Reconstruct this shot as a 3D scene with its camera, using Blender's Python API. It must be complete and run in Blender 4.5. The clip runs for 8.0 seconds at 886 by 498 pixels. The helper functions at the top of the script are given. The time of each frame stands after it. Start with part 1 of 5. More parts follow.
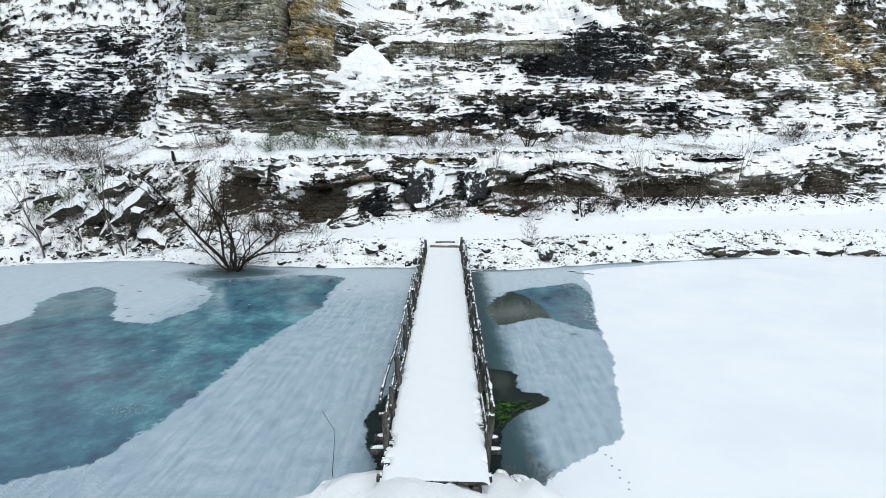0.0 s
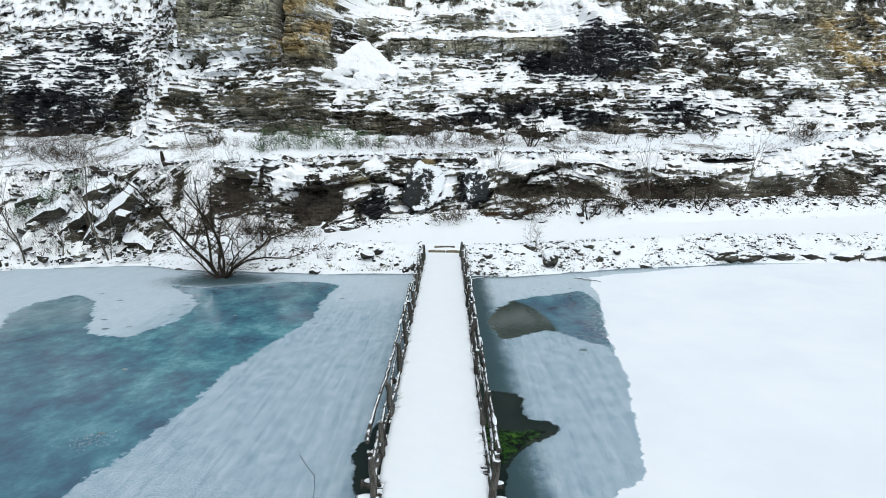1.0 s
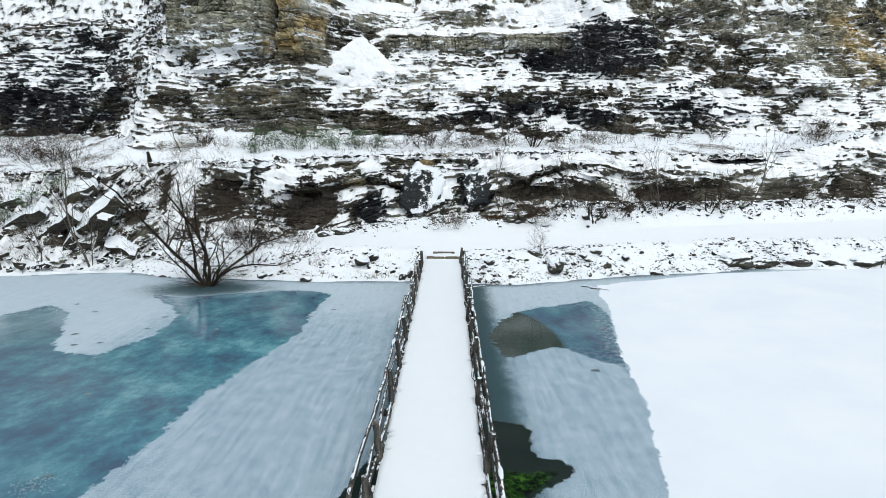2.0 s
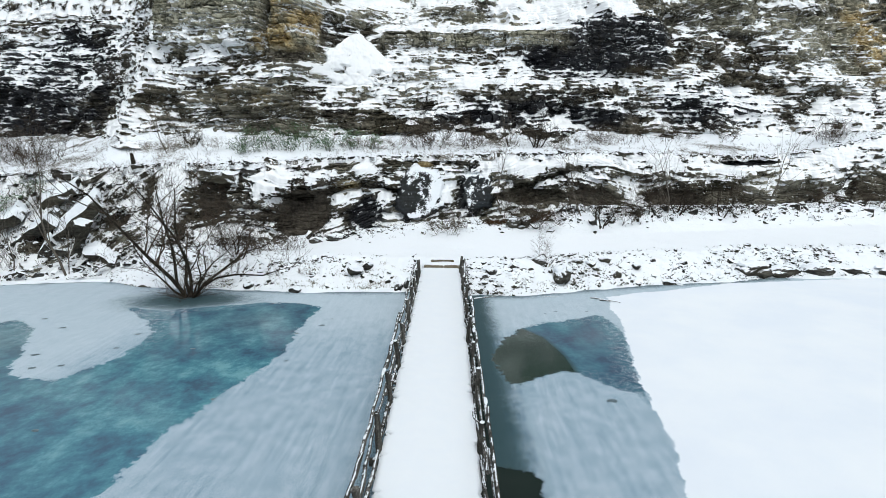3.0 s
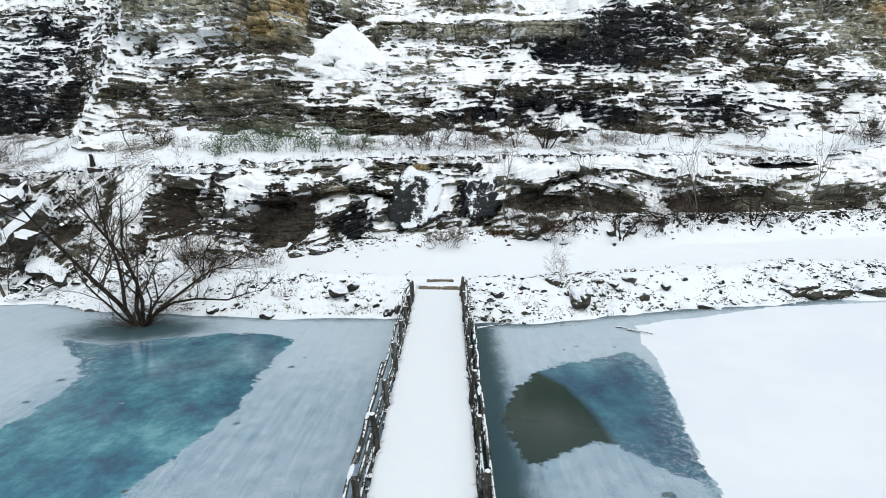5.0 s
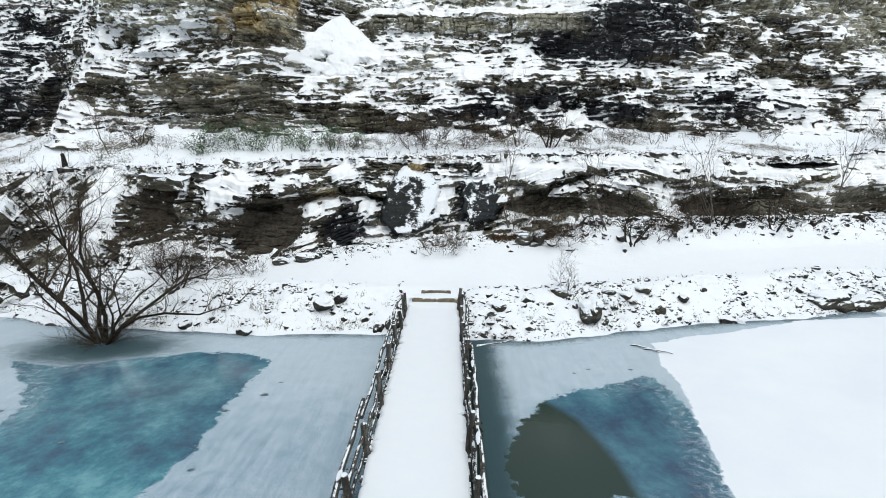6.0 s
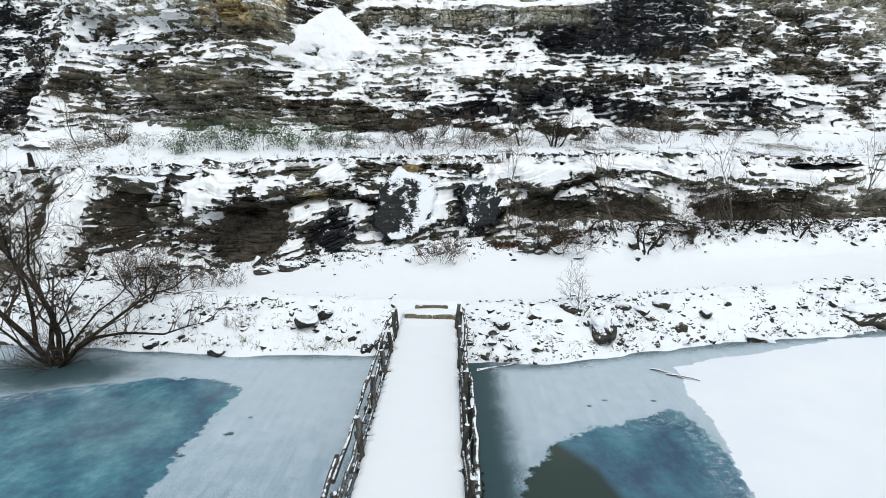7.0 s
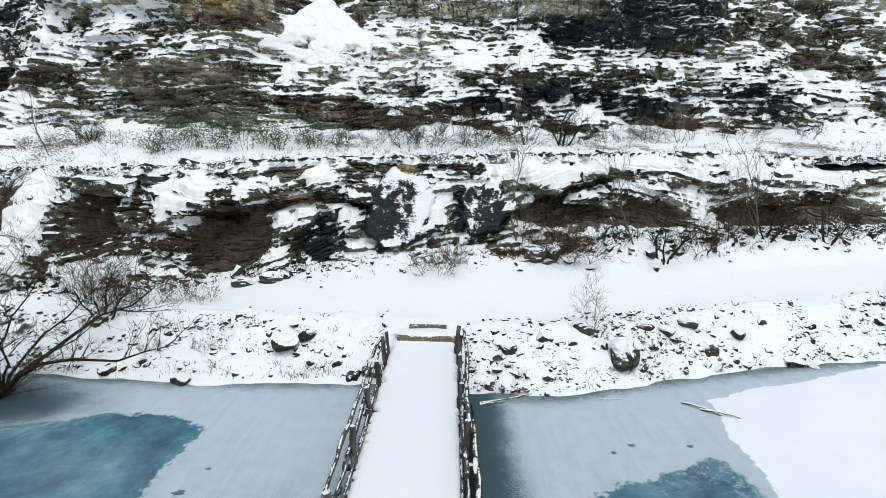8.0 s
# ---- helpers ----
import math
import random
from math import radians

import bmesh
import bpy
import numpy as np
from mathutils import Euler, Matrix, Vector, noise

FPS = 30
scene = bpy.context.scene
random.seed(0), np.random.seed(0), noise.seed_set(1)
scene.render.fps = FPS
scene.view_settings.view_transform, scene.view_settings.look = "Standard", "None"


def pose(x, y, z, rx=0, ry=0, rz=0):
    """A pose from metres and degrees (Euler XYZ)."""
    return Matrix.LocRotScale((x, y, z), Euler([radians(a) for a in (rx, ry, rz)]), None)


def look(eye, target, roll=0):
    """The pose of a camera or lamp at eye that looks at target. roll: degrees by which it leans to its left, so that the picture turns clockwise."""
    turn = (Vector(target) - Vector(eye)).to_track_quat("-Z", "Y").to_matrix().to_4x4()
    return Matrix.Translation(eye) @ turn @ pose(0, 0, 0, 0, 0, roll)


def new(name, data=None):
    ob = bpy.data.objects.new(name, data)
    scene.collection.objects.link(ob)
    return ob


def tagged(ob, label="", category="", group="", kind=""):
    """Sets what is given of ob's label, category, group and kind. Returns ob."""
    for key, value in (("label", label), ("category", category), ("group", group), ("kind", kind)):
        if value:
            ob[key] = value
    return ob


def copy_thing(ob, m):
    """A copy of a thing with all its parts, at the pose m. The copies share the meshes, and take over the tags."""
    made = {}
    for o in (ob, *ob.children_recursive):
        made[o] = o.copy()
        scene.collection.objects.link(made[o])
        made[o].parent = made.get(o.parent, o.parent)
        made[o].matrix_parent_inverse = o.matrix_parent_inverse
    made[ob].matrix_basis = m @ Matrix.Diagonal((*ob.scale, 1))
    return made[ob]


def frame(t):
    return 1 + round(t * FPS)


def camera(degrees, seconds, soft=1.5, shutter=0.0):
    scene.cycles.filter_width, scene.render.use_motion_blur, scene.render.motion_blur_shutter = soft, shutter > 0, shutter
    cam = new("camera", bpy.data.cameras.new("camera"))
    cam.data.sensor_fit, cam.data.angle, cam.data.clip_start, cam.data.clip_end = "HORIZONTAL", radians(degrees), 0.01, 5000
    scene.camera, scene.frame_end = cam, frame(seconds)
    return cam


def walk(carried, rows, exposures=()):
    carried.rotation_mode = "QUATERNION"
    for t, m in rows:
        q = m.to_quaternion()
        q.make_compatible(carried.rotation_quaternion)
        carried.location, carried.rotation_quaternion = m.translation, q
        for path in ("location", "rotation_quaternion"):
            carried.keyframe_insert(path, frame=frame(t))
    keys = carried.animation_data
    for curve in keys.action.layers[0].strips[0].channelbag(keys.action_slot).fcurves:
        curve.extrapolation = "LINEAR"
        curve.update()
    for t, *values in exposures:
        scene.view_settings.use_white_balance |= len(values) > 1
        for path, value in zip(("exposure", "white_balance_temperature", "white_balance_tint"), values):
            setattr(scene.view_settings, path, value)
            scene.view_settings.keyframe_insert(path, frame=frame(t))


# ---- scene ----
# The camera: a drone gliding low along a footbridge towards a quarry face.
cam = camera(78.6, 8.0, soft=0.5)
PATH = [
    (0.0, (0.736, -27.686, 5.872), (0.672, -25.719, 5.517), -0.2),
    (0.5, (0.739, -27.015, 5.876), (0.675, -25.048, 5.521), -0.2),
    (1.0, (0.742, -26.308, 5.883), (0.677, -24.341, 5.528), -0.2),
    (1.5, (0.742, -25.585, 5.886), (0.677, -23.618, 5.531), -0.2),
    (3.0, (0.760, -23.115, 5.958), (0.694, -21.148, 5.604), -0.2),
    (3.5, (0.752, -22.250, 5.992), (0.686, -20.283, 5.638), -0.2),
    (4.0, (0.738, -21.330, 6.012), (0.672, -19.363, 5.658), -0.2),
    (4.5, (0.728, -20.445, 6.010), (0.661, -18.478, 5.657), -0.2),
    (6.0, (0.831, -17.626, 5.936), (0.762, -15.658, 5.585), -0.2),
    (6.5, (0.856, -16.670, 5.908), (0.788, -14.702, 5.558), -0.2),
    (7.0, (0.870, -15.665, 5.904), (0.802, -13.697, 5.554), -0.15),
    (7.5, (0.874, -14.650, 5.898), (0.805, -12.682, 5.548), -0.1),
    (8.0, (0.865, -13.575, 5.872), (0.796, -11.608, 5.522), -0.1),
]
walk(cam, [(t, look(eye, goal, roll)) for t, eye, goal, roll in PATH],
     exposures=[(0.0, 0.0, 6130, 4), (8.0, 0.0, 6230, 5)])

# ---- world and light: an even winter overcast ----
world = bpy.data.worlds.new("overcast_sky")
scene.world = world
world.use_nodes = True
wn, wl = world.node_tree.nodes, world.node_tree.links
sky = wn.new("ShaderNodeTexSky")
sky.sky_type = "NISHITA"
sky.sun_disc = False
sky.sun_elevation = radians(62)
sky.sun_rotation = radians(160)
sky.air_density, sky.dust_density, sky.ozone_density = 1.0, 4.0, 1.0
pale = wn.new("ShaderNodeHueSaturation")
pale.inputs["Saturation"].default_value = 0.35
wl.new(sky.outputs[0], pale.inputs["Color"])
wl.new(pale.outputs[0], wn["Background"].inputs["Color"])
wn["Background"].inputs["Strength"].default_value = 0.14
sun_data = bpy.data.lights.new("sun", "SUN")
sun_data.energy, sun_data.angle, sun_data.color = 0.85, radians(30), (1.0, 0.97, 0.93)
sun = new("sun", sun_data)
sun.matrix_world = look((0, 0, 0), (-0.16, 0.44, -0.88))

# ---- numeric noise ----


def hash01(ix, iy, seed):
    h = (ix.astype(np.int64) * 374761393 + iy.astype(np.int64) * 668265263 + seed * 974711) & 0x7FFFFFFF
    h = ((h ^ (h >> 13)) * 1274126177) & 0x7FFFFFFF
    h = ((h ^ (h >> 16)) * 1911520717) & 0x7FFFFFFF
    return ((h ^ (h >> 15)) & 0xFFFFFF) / float(0xFFFFFF)


def vnoise(x, y, seed=0):
    """Value noise, 0 to 1."""
    x, y = np.broadcast_arrays(np.asarray(x, float), np.asarray(y, float))
    ix, iy = np.floor(x), np.floor(y)
    fx, fy = x - ix, y - iy
    fx, fy = fx * fx * (3 - 2 * fx), fy * fy * (3 - 2 * fy)
    a, b = hash01(ix, iy, seed), hash01(ix + 1, iy, seed)
    c, d = hash01(ix, iy + 1, seed), hash01(ix + 1, iy + 1, seed)
    return (a + (b - a) * fx) * (1 - fy) + (c + (d - c) * fx) * fy


def fbm(x, y, seed=0, octaves=4):
    """Layered noise, about -1 to 1."""
    total, amp, norm = 0.0, 1.0, 0.0
    for o in range(octaves):
        total = total + amp * (vnoise(np.asarray(x) * 2 ** o + 17.3 * o, np.asarray(y) * 2 ** o - 9.1 * o, seed + o) - 0.5)
        norm += amp
        amp *= 0.5
    return 2 * total / norm


def smooth(e0, e1, v):
    k = np.clip((v - e0) / (e1 - e0), 0, 1)
    return k * k * (3 - 2 * k)


def knots(xs, ys):
    """A smoothed curve through a few knots."""
    fine = np.linspace(xs[0], xs[-1], 1200)
    vals = np.interp(fine, xs, ys)
    step = fine[1] - fine[0]
    w = max(1, int(1.0 / step))
    ker = np.hanning(2 * w + 3)
    vals = np.convolve(np.pad(vals, w + 1, mode="edge"), ker / ker.sum(), mode="valid")
    return lambda x: np.interp(x, fine, vals)


# ---- mesh helpers ----
def grid_mesh(name, pts, mat, attrs=None, flat=True):
    """A mesh from a rows x columns x 3 array of points."""
    r, c, _ = pts.shape
    me = bpy.data.meshes.new(name)
    me.vertices.add(r * c)
    me.vertices.foreach_set("co", np.ascontiguousarray(pts, dtype=np.float32).ravel())
    k = np.arange(r * c).reshape(r, c)
    quads = np.stack([k[:-1, :-1], k[:-1, 1:], k[1:, 1:], k[1:, :-1]], -1).reshape(-1, 4)
    me.loops.add(quads.size)
    me.loops.foreach_set("vertex_index", quads.ravel().astype(np.int32))
    me.polygons.add(len(quads))
    me.polygons.foreach_set("loop_start", np.arange(0, quads.size, 4, dtype=np.int32))
    me.update(calc_edges=True)
    if not flat:
        me.polygons.foreach_set("use_smooth", np.ones(len(quads), dtype=bool))
    else:
        me.polygons.foreach_set("use_smooth", np.zeros(len(quads), dtype=bool))
    for key, val in (attrs or {}).items():
        me.attributes.new(key, "FLOAT", "POINT").data.foreach_set("value", np.ascontiguousarray(np.broadcast_to(val, (r, c)), dtype=np.float32).ravel())
    me.materials.append(mat)
    return me


def part(name, bm, material, parent=None, label=""):
    me = bpy.data.meshes.new(name)
    if isinstance(bm, tuple):
        me.from_pydata(bm[0], [], bm[1])
        me.update()
    else:
        bm.to_mesh(me)
        bm.free()
    me.materials.append(material)
    ob = new(name, me)
    if parent is not None:
        ob.parent = parent
    if label:
        ob["label"] = label
    return ob


# ---- materials ----
def material(name):
    m = bpy.data.materials.new(name)
    m.use_nodes = True
    return m, m.node_tree.nodes, m.node_tree.links, m.node_tree.nodes["Principled BSDF"]


def n_noise(nodes, links, scale, detail=4, rough=0.55, vec=None, stretch=None):
    co = nodes.new("ShaderNodeNewGeometry").outputs["Position"] if vec is None else vec
    if stretch:
        mp = nodes.new("ShaderNodeMapping")
        mp.inputs["Scale"].default_value = stretch
        links.new(co, mp.inputs["Vector"])
        co = mp.outputs["Vector"]
    n = nodes.new("ShaderNodeTexNoise")
    n.inputs["Scale"].default_value, n.inputs["Detail"].default_value, n.inputs["Roughness"].default_value = scale, detail, rough
    links.new(co, n.inputs["Vector"])
    return n.outputs["Fac"]


def n_ramp(nodes, links, fac, stops):
    r = nodes.new("ShaderNodeValToRGB")
    e = r.color_ramp.elements
    e[0].position, e[0].color = stops[0][0], (*stops[0][1], 1)
    e[1].position, e[1].color = stops[-1][0], (*stops[-1][1], 1)
    for p, c in stops[1:-1]:
        e.new(p).color = (*c, 1)
    links.new(fac, r.inputs["Fac"])
    return r.outputs["Color"]


def n_math(nodes, links, op, a, b=None, clamp=False):
    m = nodes.new("ShaderNodeMath")
    m.operation, m.use_clamp = op, clamp
    for i, v in enumerate((a, b)):
        if v is None:
            continue
        if isinstance(v, (int, float)):
            m.inputs[i].default_value = v
        else:
            links.new(v, m.inputs[i])
    return m.outputs[0]


def n_range(nodes, links, v, lo, hi):
    m = nodes.new("ShaderNodeMapRange")
    m.interpolation_type = "SMOOTHSTEP"
    m.inputs["From Min"].default_value, m.inputs["From Max"].default_value = lo, hi
    links.new(v, m.inputs["Value"])
    return m.outputs["Result"]


def n_mix(nodes, links, fac, a, b):
    m = nodes.new("ShaderNodeMix")
    m.data_type = "RGBA"
    for sock, v in ((m.inputs["Factor"], fac), (m.inputs["A"], a), (m.inputs["B"], b)):
        if isinstance(v, tuple):
            sock.default_value = (*v, 1)
        elif isinstance(v, (int, float)):
            sock.default_value = v
        else:
            links.new(v, sock)
    return m.outputs["Result"]


def n_attr(nodes, name):
    a = nodes.new("ShaderNodeAttribute")
    a.attribute_name = name
    return a.outputs["Fac"]


def n_bump(nodes, links, height, strength, dist, bsdf):
    b = nodes.new("ShaderNodeBump")
    b.inputs["Strength"].default_value, b.inputs["Distance"].default_value = strength, dist
    links.new(height, b.inputs["Height"])
    links.new(b.outputs["Normal"], bsdf.inputs["Normal"])


SNOW = (0.825, 0.855, 0.885)


def rock_material(name, dark, mid, pale_c, snow_lo, snow_hi, noise_amp=0.5, use_attr=True):
    """Bedded rock with snow lying on whatever faces upwards."""
    m, N, L, bsdf = material(name)
    geo = N.new("ShaderNodeNewGeometry")
    pos = geo.outputs["Position"]
    big = n_noise(N, L, 0.22, 3, 0.6, pos)
    bed = n_noise(N, L, 1.0, 5, 0.65, pos, (0.5, 0.5, 5.0))
    fine = n_noise(N, L, 7.0, 5, 0.65, pos)
    mixv = n_math(N, L, "ADD", n_math(N, L, "MULTIPLY", bed, 0.6), n_math(N, L, "MULTIPLY", fine, 0.4))
    col = n_ramp(N, L, mixv, [(0.40, dark), (0.5, mid), (0.62, pale_c)])
    warm = n_range(N, L, big, 0.42, 0.62)
    col = n_mix(N, L, n_math(N, L, "MULTIPLY", warm, 0.35), col, (0.10, 0.09, 0.06))
    if use_attr:
        wet = n_attr(N, "wet")
        col = n_mix(N, L, n_math(N, L, "MULTIPLY", wet, 0.85), col, (0.009, 0.011, 0.015))
        olive = n_ramp(N, L, mixv, [(0.36, (0.045, 0.041, 0.029)), (0.5, (0.16, 0.148, 0.105)), (0.64, (0.28, 0.262, 0.19))])
        col = n_mix(N, L, n_attr(N, "olive"), col, olive)
        oc = n_ramp(N, L, fine, [(0.3, (0.07, 0.05, 0.025)), (0.5, (0.30, 0.205, 0.075)), (0.7, (0.42, 0.35, 0.20))])
        col = n_mix(N, L, n_attr(N, "ochre"), col, oc)
        soil = n_ramp(N, L, fine, [(0.3, (0.018, 0.0145, 0.011)), (0.7, (0.055, 0.046, 0.036))])
        col = n_mix(N, L, n_attr(N, "soil"), col, soil)
    sep = N.new("ShaderNodeSeparateXYZ")
    L.new(geo.outputs["Normal"], sep.inputs[0])
    s1 = n_noise(N, L, 1.3, 6, 0.72, pos, (0.8, 0.8, 1.5))
    s2 = n_noise(N, L, 7.0, 4, 0.7, pos, (0.7, 0.7, 2.0))
    up = n_math(N, L, "ADD", sep.outputs["Z"], n_math(N, L, "MULTIPLY", n_math(N, L, "SUBTRACT", s1, 0.5), noise_amp))
    up = n_math(N, L, "ADD", up, n_math(N, L, "MULTIPLY", n_math(N, L, "SUBTRACT", s2, 0.5), noise_amp * 0.5))
    s3 = n_noise(N, L, 19.0, 3, 0.75, pos, (0.8, 0.8, 1.6))
    up = n_math(N, L, "ADD", up, n_math(N, L, "MULTIPLY", n_math(N, L, "SUBTRACT", s3, 0.5), noise_amp * 0.8))
    if use_attr:
        up = n_math(N, L, "ADD", up, n_attr(N, "drift"))
    snow = n_range(N, L, up, snow_lo, snow_hi)
    snow_col = n_mix(N, L, n_math(N, L, "MULTIPLY", s2, 0.25), SNOW, (0.76, 0.78, 0.81))
    L.new(n_mix(N, L, snow, col, snow_col), bsdf.inputs["Base Color"])
    rough = n_math(N, L, "SUBTRACT", 0.85, n_math(N, L, "MULTIPLY", n_attr(N, "wet") if use_attr else 0.0, 0.35))
    L.new(rough, bsdf.inputs["Roughness"])
    bsdf.inputs["Specular IOR Level"].default_value = 0.03
    n_bump(N, L, mixv, 0.8, 0.10, bsdf)
    return m


def face_material(name, dark, mid, pale_c):
    """Bedded rock of the two faces: tones from block to block, stains, and the snow that has settled on it."""
    m, N, L, bsdf = material(name)
    pos = N.new("ShaderNodeNewGeometry").outputs["Position"]
    big = n_noise(N, L, 0.22, 3, 0.6, pos)
    bed = n_noise(N, L, 1.9, 6, 0.72, pos, (0.7, 0.7, 2.2))
    fine = n_noise(N, L, 6.0, 5, 0.68, pos)
    mixv = n_math(N, L, "ADD", n_math(N, L, "MULTIPLY", bed, 0.55), n_math(N, L, "MULTIPLY", fine, 0.45))
    mixv = n_math(N, L, "ADD", mixv, n_math(N, L, "MULTIPLY", n_attr(N, "tone"), 0.13))
    col = n_ramp(N, L, mixv, [(0.40, dark), (0.5, mid), (0.60, pale_c)])
    col = n_mix(N, L, n_math(N, L, "MULTIPLY", n_range(N, L, big, 0.42, 0.62), 0.35), col, (0.10, 0.09, 0.06))
    wet = n_attr(N, "wet")
    olive = n_ramp(N, L, mixv, [(0.38, (0.050, 0.046, 0.034)), (0.47, (0.26, 0.25, 0.19)), (0.59, (0.45, 0.43, 0.34))])
    col = n_mix(N, L, n_attr(N, "olive"), col, olive)
    oc = n_ramp(N, L, mixv, [(0.38, (0.09, 0.062, 0.03)), (0.47, (0.46, 0.34, 0.155)), (0.60, (0.66, 0.57, 0.38))])
    col = n_mix(N, L, n_attr(N, "ochre"), col, oc)
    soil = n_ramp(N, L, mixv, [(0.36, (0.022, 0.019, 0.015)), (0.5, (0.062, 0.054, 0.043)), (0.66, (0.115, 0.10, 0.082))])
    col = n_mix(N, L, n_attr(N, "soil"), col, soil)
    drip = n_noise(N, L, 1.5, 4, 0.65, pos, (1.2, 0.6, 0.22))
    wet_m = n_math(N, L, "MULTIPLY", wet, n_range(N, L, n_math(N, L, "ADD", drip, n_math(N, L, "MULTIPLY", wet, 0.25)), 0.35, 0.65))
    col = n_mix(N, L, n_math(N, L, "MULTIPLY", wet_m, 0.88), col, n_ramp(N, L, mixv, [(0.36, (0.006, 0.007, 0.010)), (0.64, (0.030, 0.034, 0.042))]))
    s1 = n_noise(N, L, 3.0, 4, 0.65, pos, (0.9, 0.9, 1.4))
    s2 = n_noise(N, L, 9.0, 3, 0.65, pos, (0.8, 0.8, 1.5))
    lie = n_math(N, L, "ADD", n_attr(N, "settled"), n_math(N, L, "MULTIPLY", n_math(N, L, "SUBTRACT", s1, 0.5), 0.17))
    lie = n_math(N, L, "ADD", lie, n_math(N, L, "MULTIPLY", n_math(N, L, "SUBTRACT", s2, 0.5), 0.20))
    snow = n_range(N, L, lie, 0.040, 0.050)
    snow_col = n_mix(N, L, n_math(N, L, "MULTIPLY", s2, 0.2), (0.85, 0.86, 0.87), (0.76, 0.77, 0.785))
    L.new(n_mix(N, L, snow, col, snow_col), bsdf.inputs["Base Color"])
    L.new(n_math(N, L, "SUBTRACT", 0.88, n_math(N, L, "MULTIPLY", wet_m, 0.35)), bsdf.inputs["Roughness"])
    bsdf.inputs["Specular IOR Level"].default_value = 0.05
    n_bump(N, L, n_math(N, L, "MULTIPLY", mixv, n_math(N, L, "SUBTRACT", 1.0, snow)), 0.9, 0.10, bsdf)
    return m


M_cliff = face_material("grey_sandstone", (0.010, 0.0088, 0.007), (0.068, 0.061, 0.048), (0.22, 0.20, 0.158))
M_lowcliff = face_material("dark_shale", (0.007, 0.0066, 0.006), (0.046, 0.042, 0.036), (0.14, 0.13, 0.108))
M_boulder = rock_material("boulder_stone", (0.014, 0.014, 0.014), (0.04, 0.039, 0.036), (0.10, 0.097, 0.088), 0.52, 0.60, 0.35, False)


def snow_material(name, speck=0.0, speck_col=(0.09, 0.075, 0.05), lo=0.60, grit=26.0):
    """Settled snow, with grass tips and grit showing through."""
    m, N, L, bsdf = material(name)
    pos = N.new("ShaderNodeNewGeometry").outputs["Position"]
    f1 = n_noise(N, L, 3.0, 5, 0.6, pos)
    f2 = n_noise(N, L, grit, 4, 0.7, pos)
    col = n_mix(N, L, n_range(N, L, f1, 0.3, 0.7), (0.81, 0.845, 0.885), SNOW)
    if speck:
        area = n_noise(N, L, 0.5, 3, 0.6, pos)
        sp = n_math(N, L, "ADD", n_math(N, L, "MULTIPLY", f2, 0.62), n_math(N, L, "MULTIPLY", area, 0.38))
        if speck > 1:
            sp = n_math(N, L, "ADD", sp, n_math(N, L, "MULTIPLY", n_attr(N, "rough"), 0.11))
        mask = n_range(N, L, sp, lo, lo + 0.05)
        col = n_mix(N, L, mask, col, speck_col)
    L.new(col, bsdf.inputs["Base Color"])
    bsdf.inputs["Roughness"].default_value = 0.75
    h = n_math(N, L, "ADD", f1, n_math(N, L, "MULTIPLY", f2, 0.3))
    n_bump(N, L, h, 0.10, 0.01, bsdf)
    return m


M_snow = snow_material("snow")
M_ground = snow_material("snowy_ground", 2.0, lo=0.60, grit=13.0)


def wood_material(name, a, b, c, bare=1.03):
    """Weathered grey round timber with snow caught on top."""
    m, N, L, bsdf = material(name)
    geo = N.new("ShaderNodeNewGeometry")
    oi = N.new("ShaderNodeObjectInfo")
    g1 = n_noise(N, L, 9.0, 5, 0.7, geo.outputs["Position"], (1, 1, 0.25))
    g2 = n_noise(N, L, 45.0, 3, 0.6, geo.outputs["Position"])
    col = n_ramp(N, L, n_math(N, L, "ADD", n_math(N, L, "MULTIPLY", g1, 0.7), n_math(N, L, "MULTIPLY", g2, 0.3)), [(0.32, a), (0.5, b), (0.68, c)])
    hue = N.new("ShaderNodeHueSaturation")
    L.new(col, hue.inputs["Color"])
    L.new(n_math(N, L, "ADD", 0.75, n_math(N, L, "MULTIPLY", oi.outputs["Random"], 0.5)), hue.inputs["Value"])
    sep = N.new("ShaderNodeSeparateXYZ")
    L.new(geo.outputs["Normal"], sep.inputs[0])
    s = n_noise(N, L, 5.0, 4, 0.7, geo.outputs["Position"])
    up = n_math(N, L, "ADD", sep.outputs["Z"], n_math(N, L, "MULTIPLY", n_math(N, L, "SUBTRACT", s, 0.5), 1.3))
    L.new(n_mix(N, L, n_range(N, L, up, bare, bare + 0.1), hue.outputs["Color"], SNOW), bsdf.inputs["Base Color"])
    bsdf.inputs["Roughness"].default_value = 0.85
    bsdf.inputs["Specular IOR Level"].default_value = 0.06
    n_bump(N, L, g1, 0.5, 0.02, bsdf)
    return m


M_timber = wood_material("weathered_timber", (0.015, 0.0145, 0.0125), (0.062, 0.060, 0.053), (0.21, 0.20, 0.18), 0.90)
M_sleeper = wood_material("pale_timber", (0.07, 0.06, 0.04), (0.17, 0.145, 0.10), (0.28, 0.25, 0.18))


M_snowlog = wood_material("snowy_branch", (0.03, 0.026, 0.021), (0.085, 0.075, 0.062), (0.19, 0.175, 0.15), 0.45)


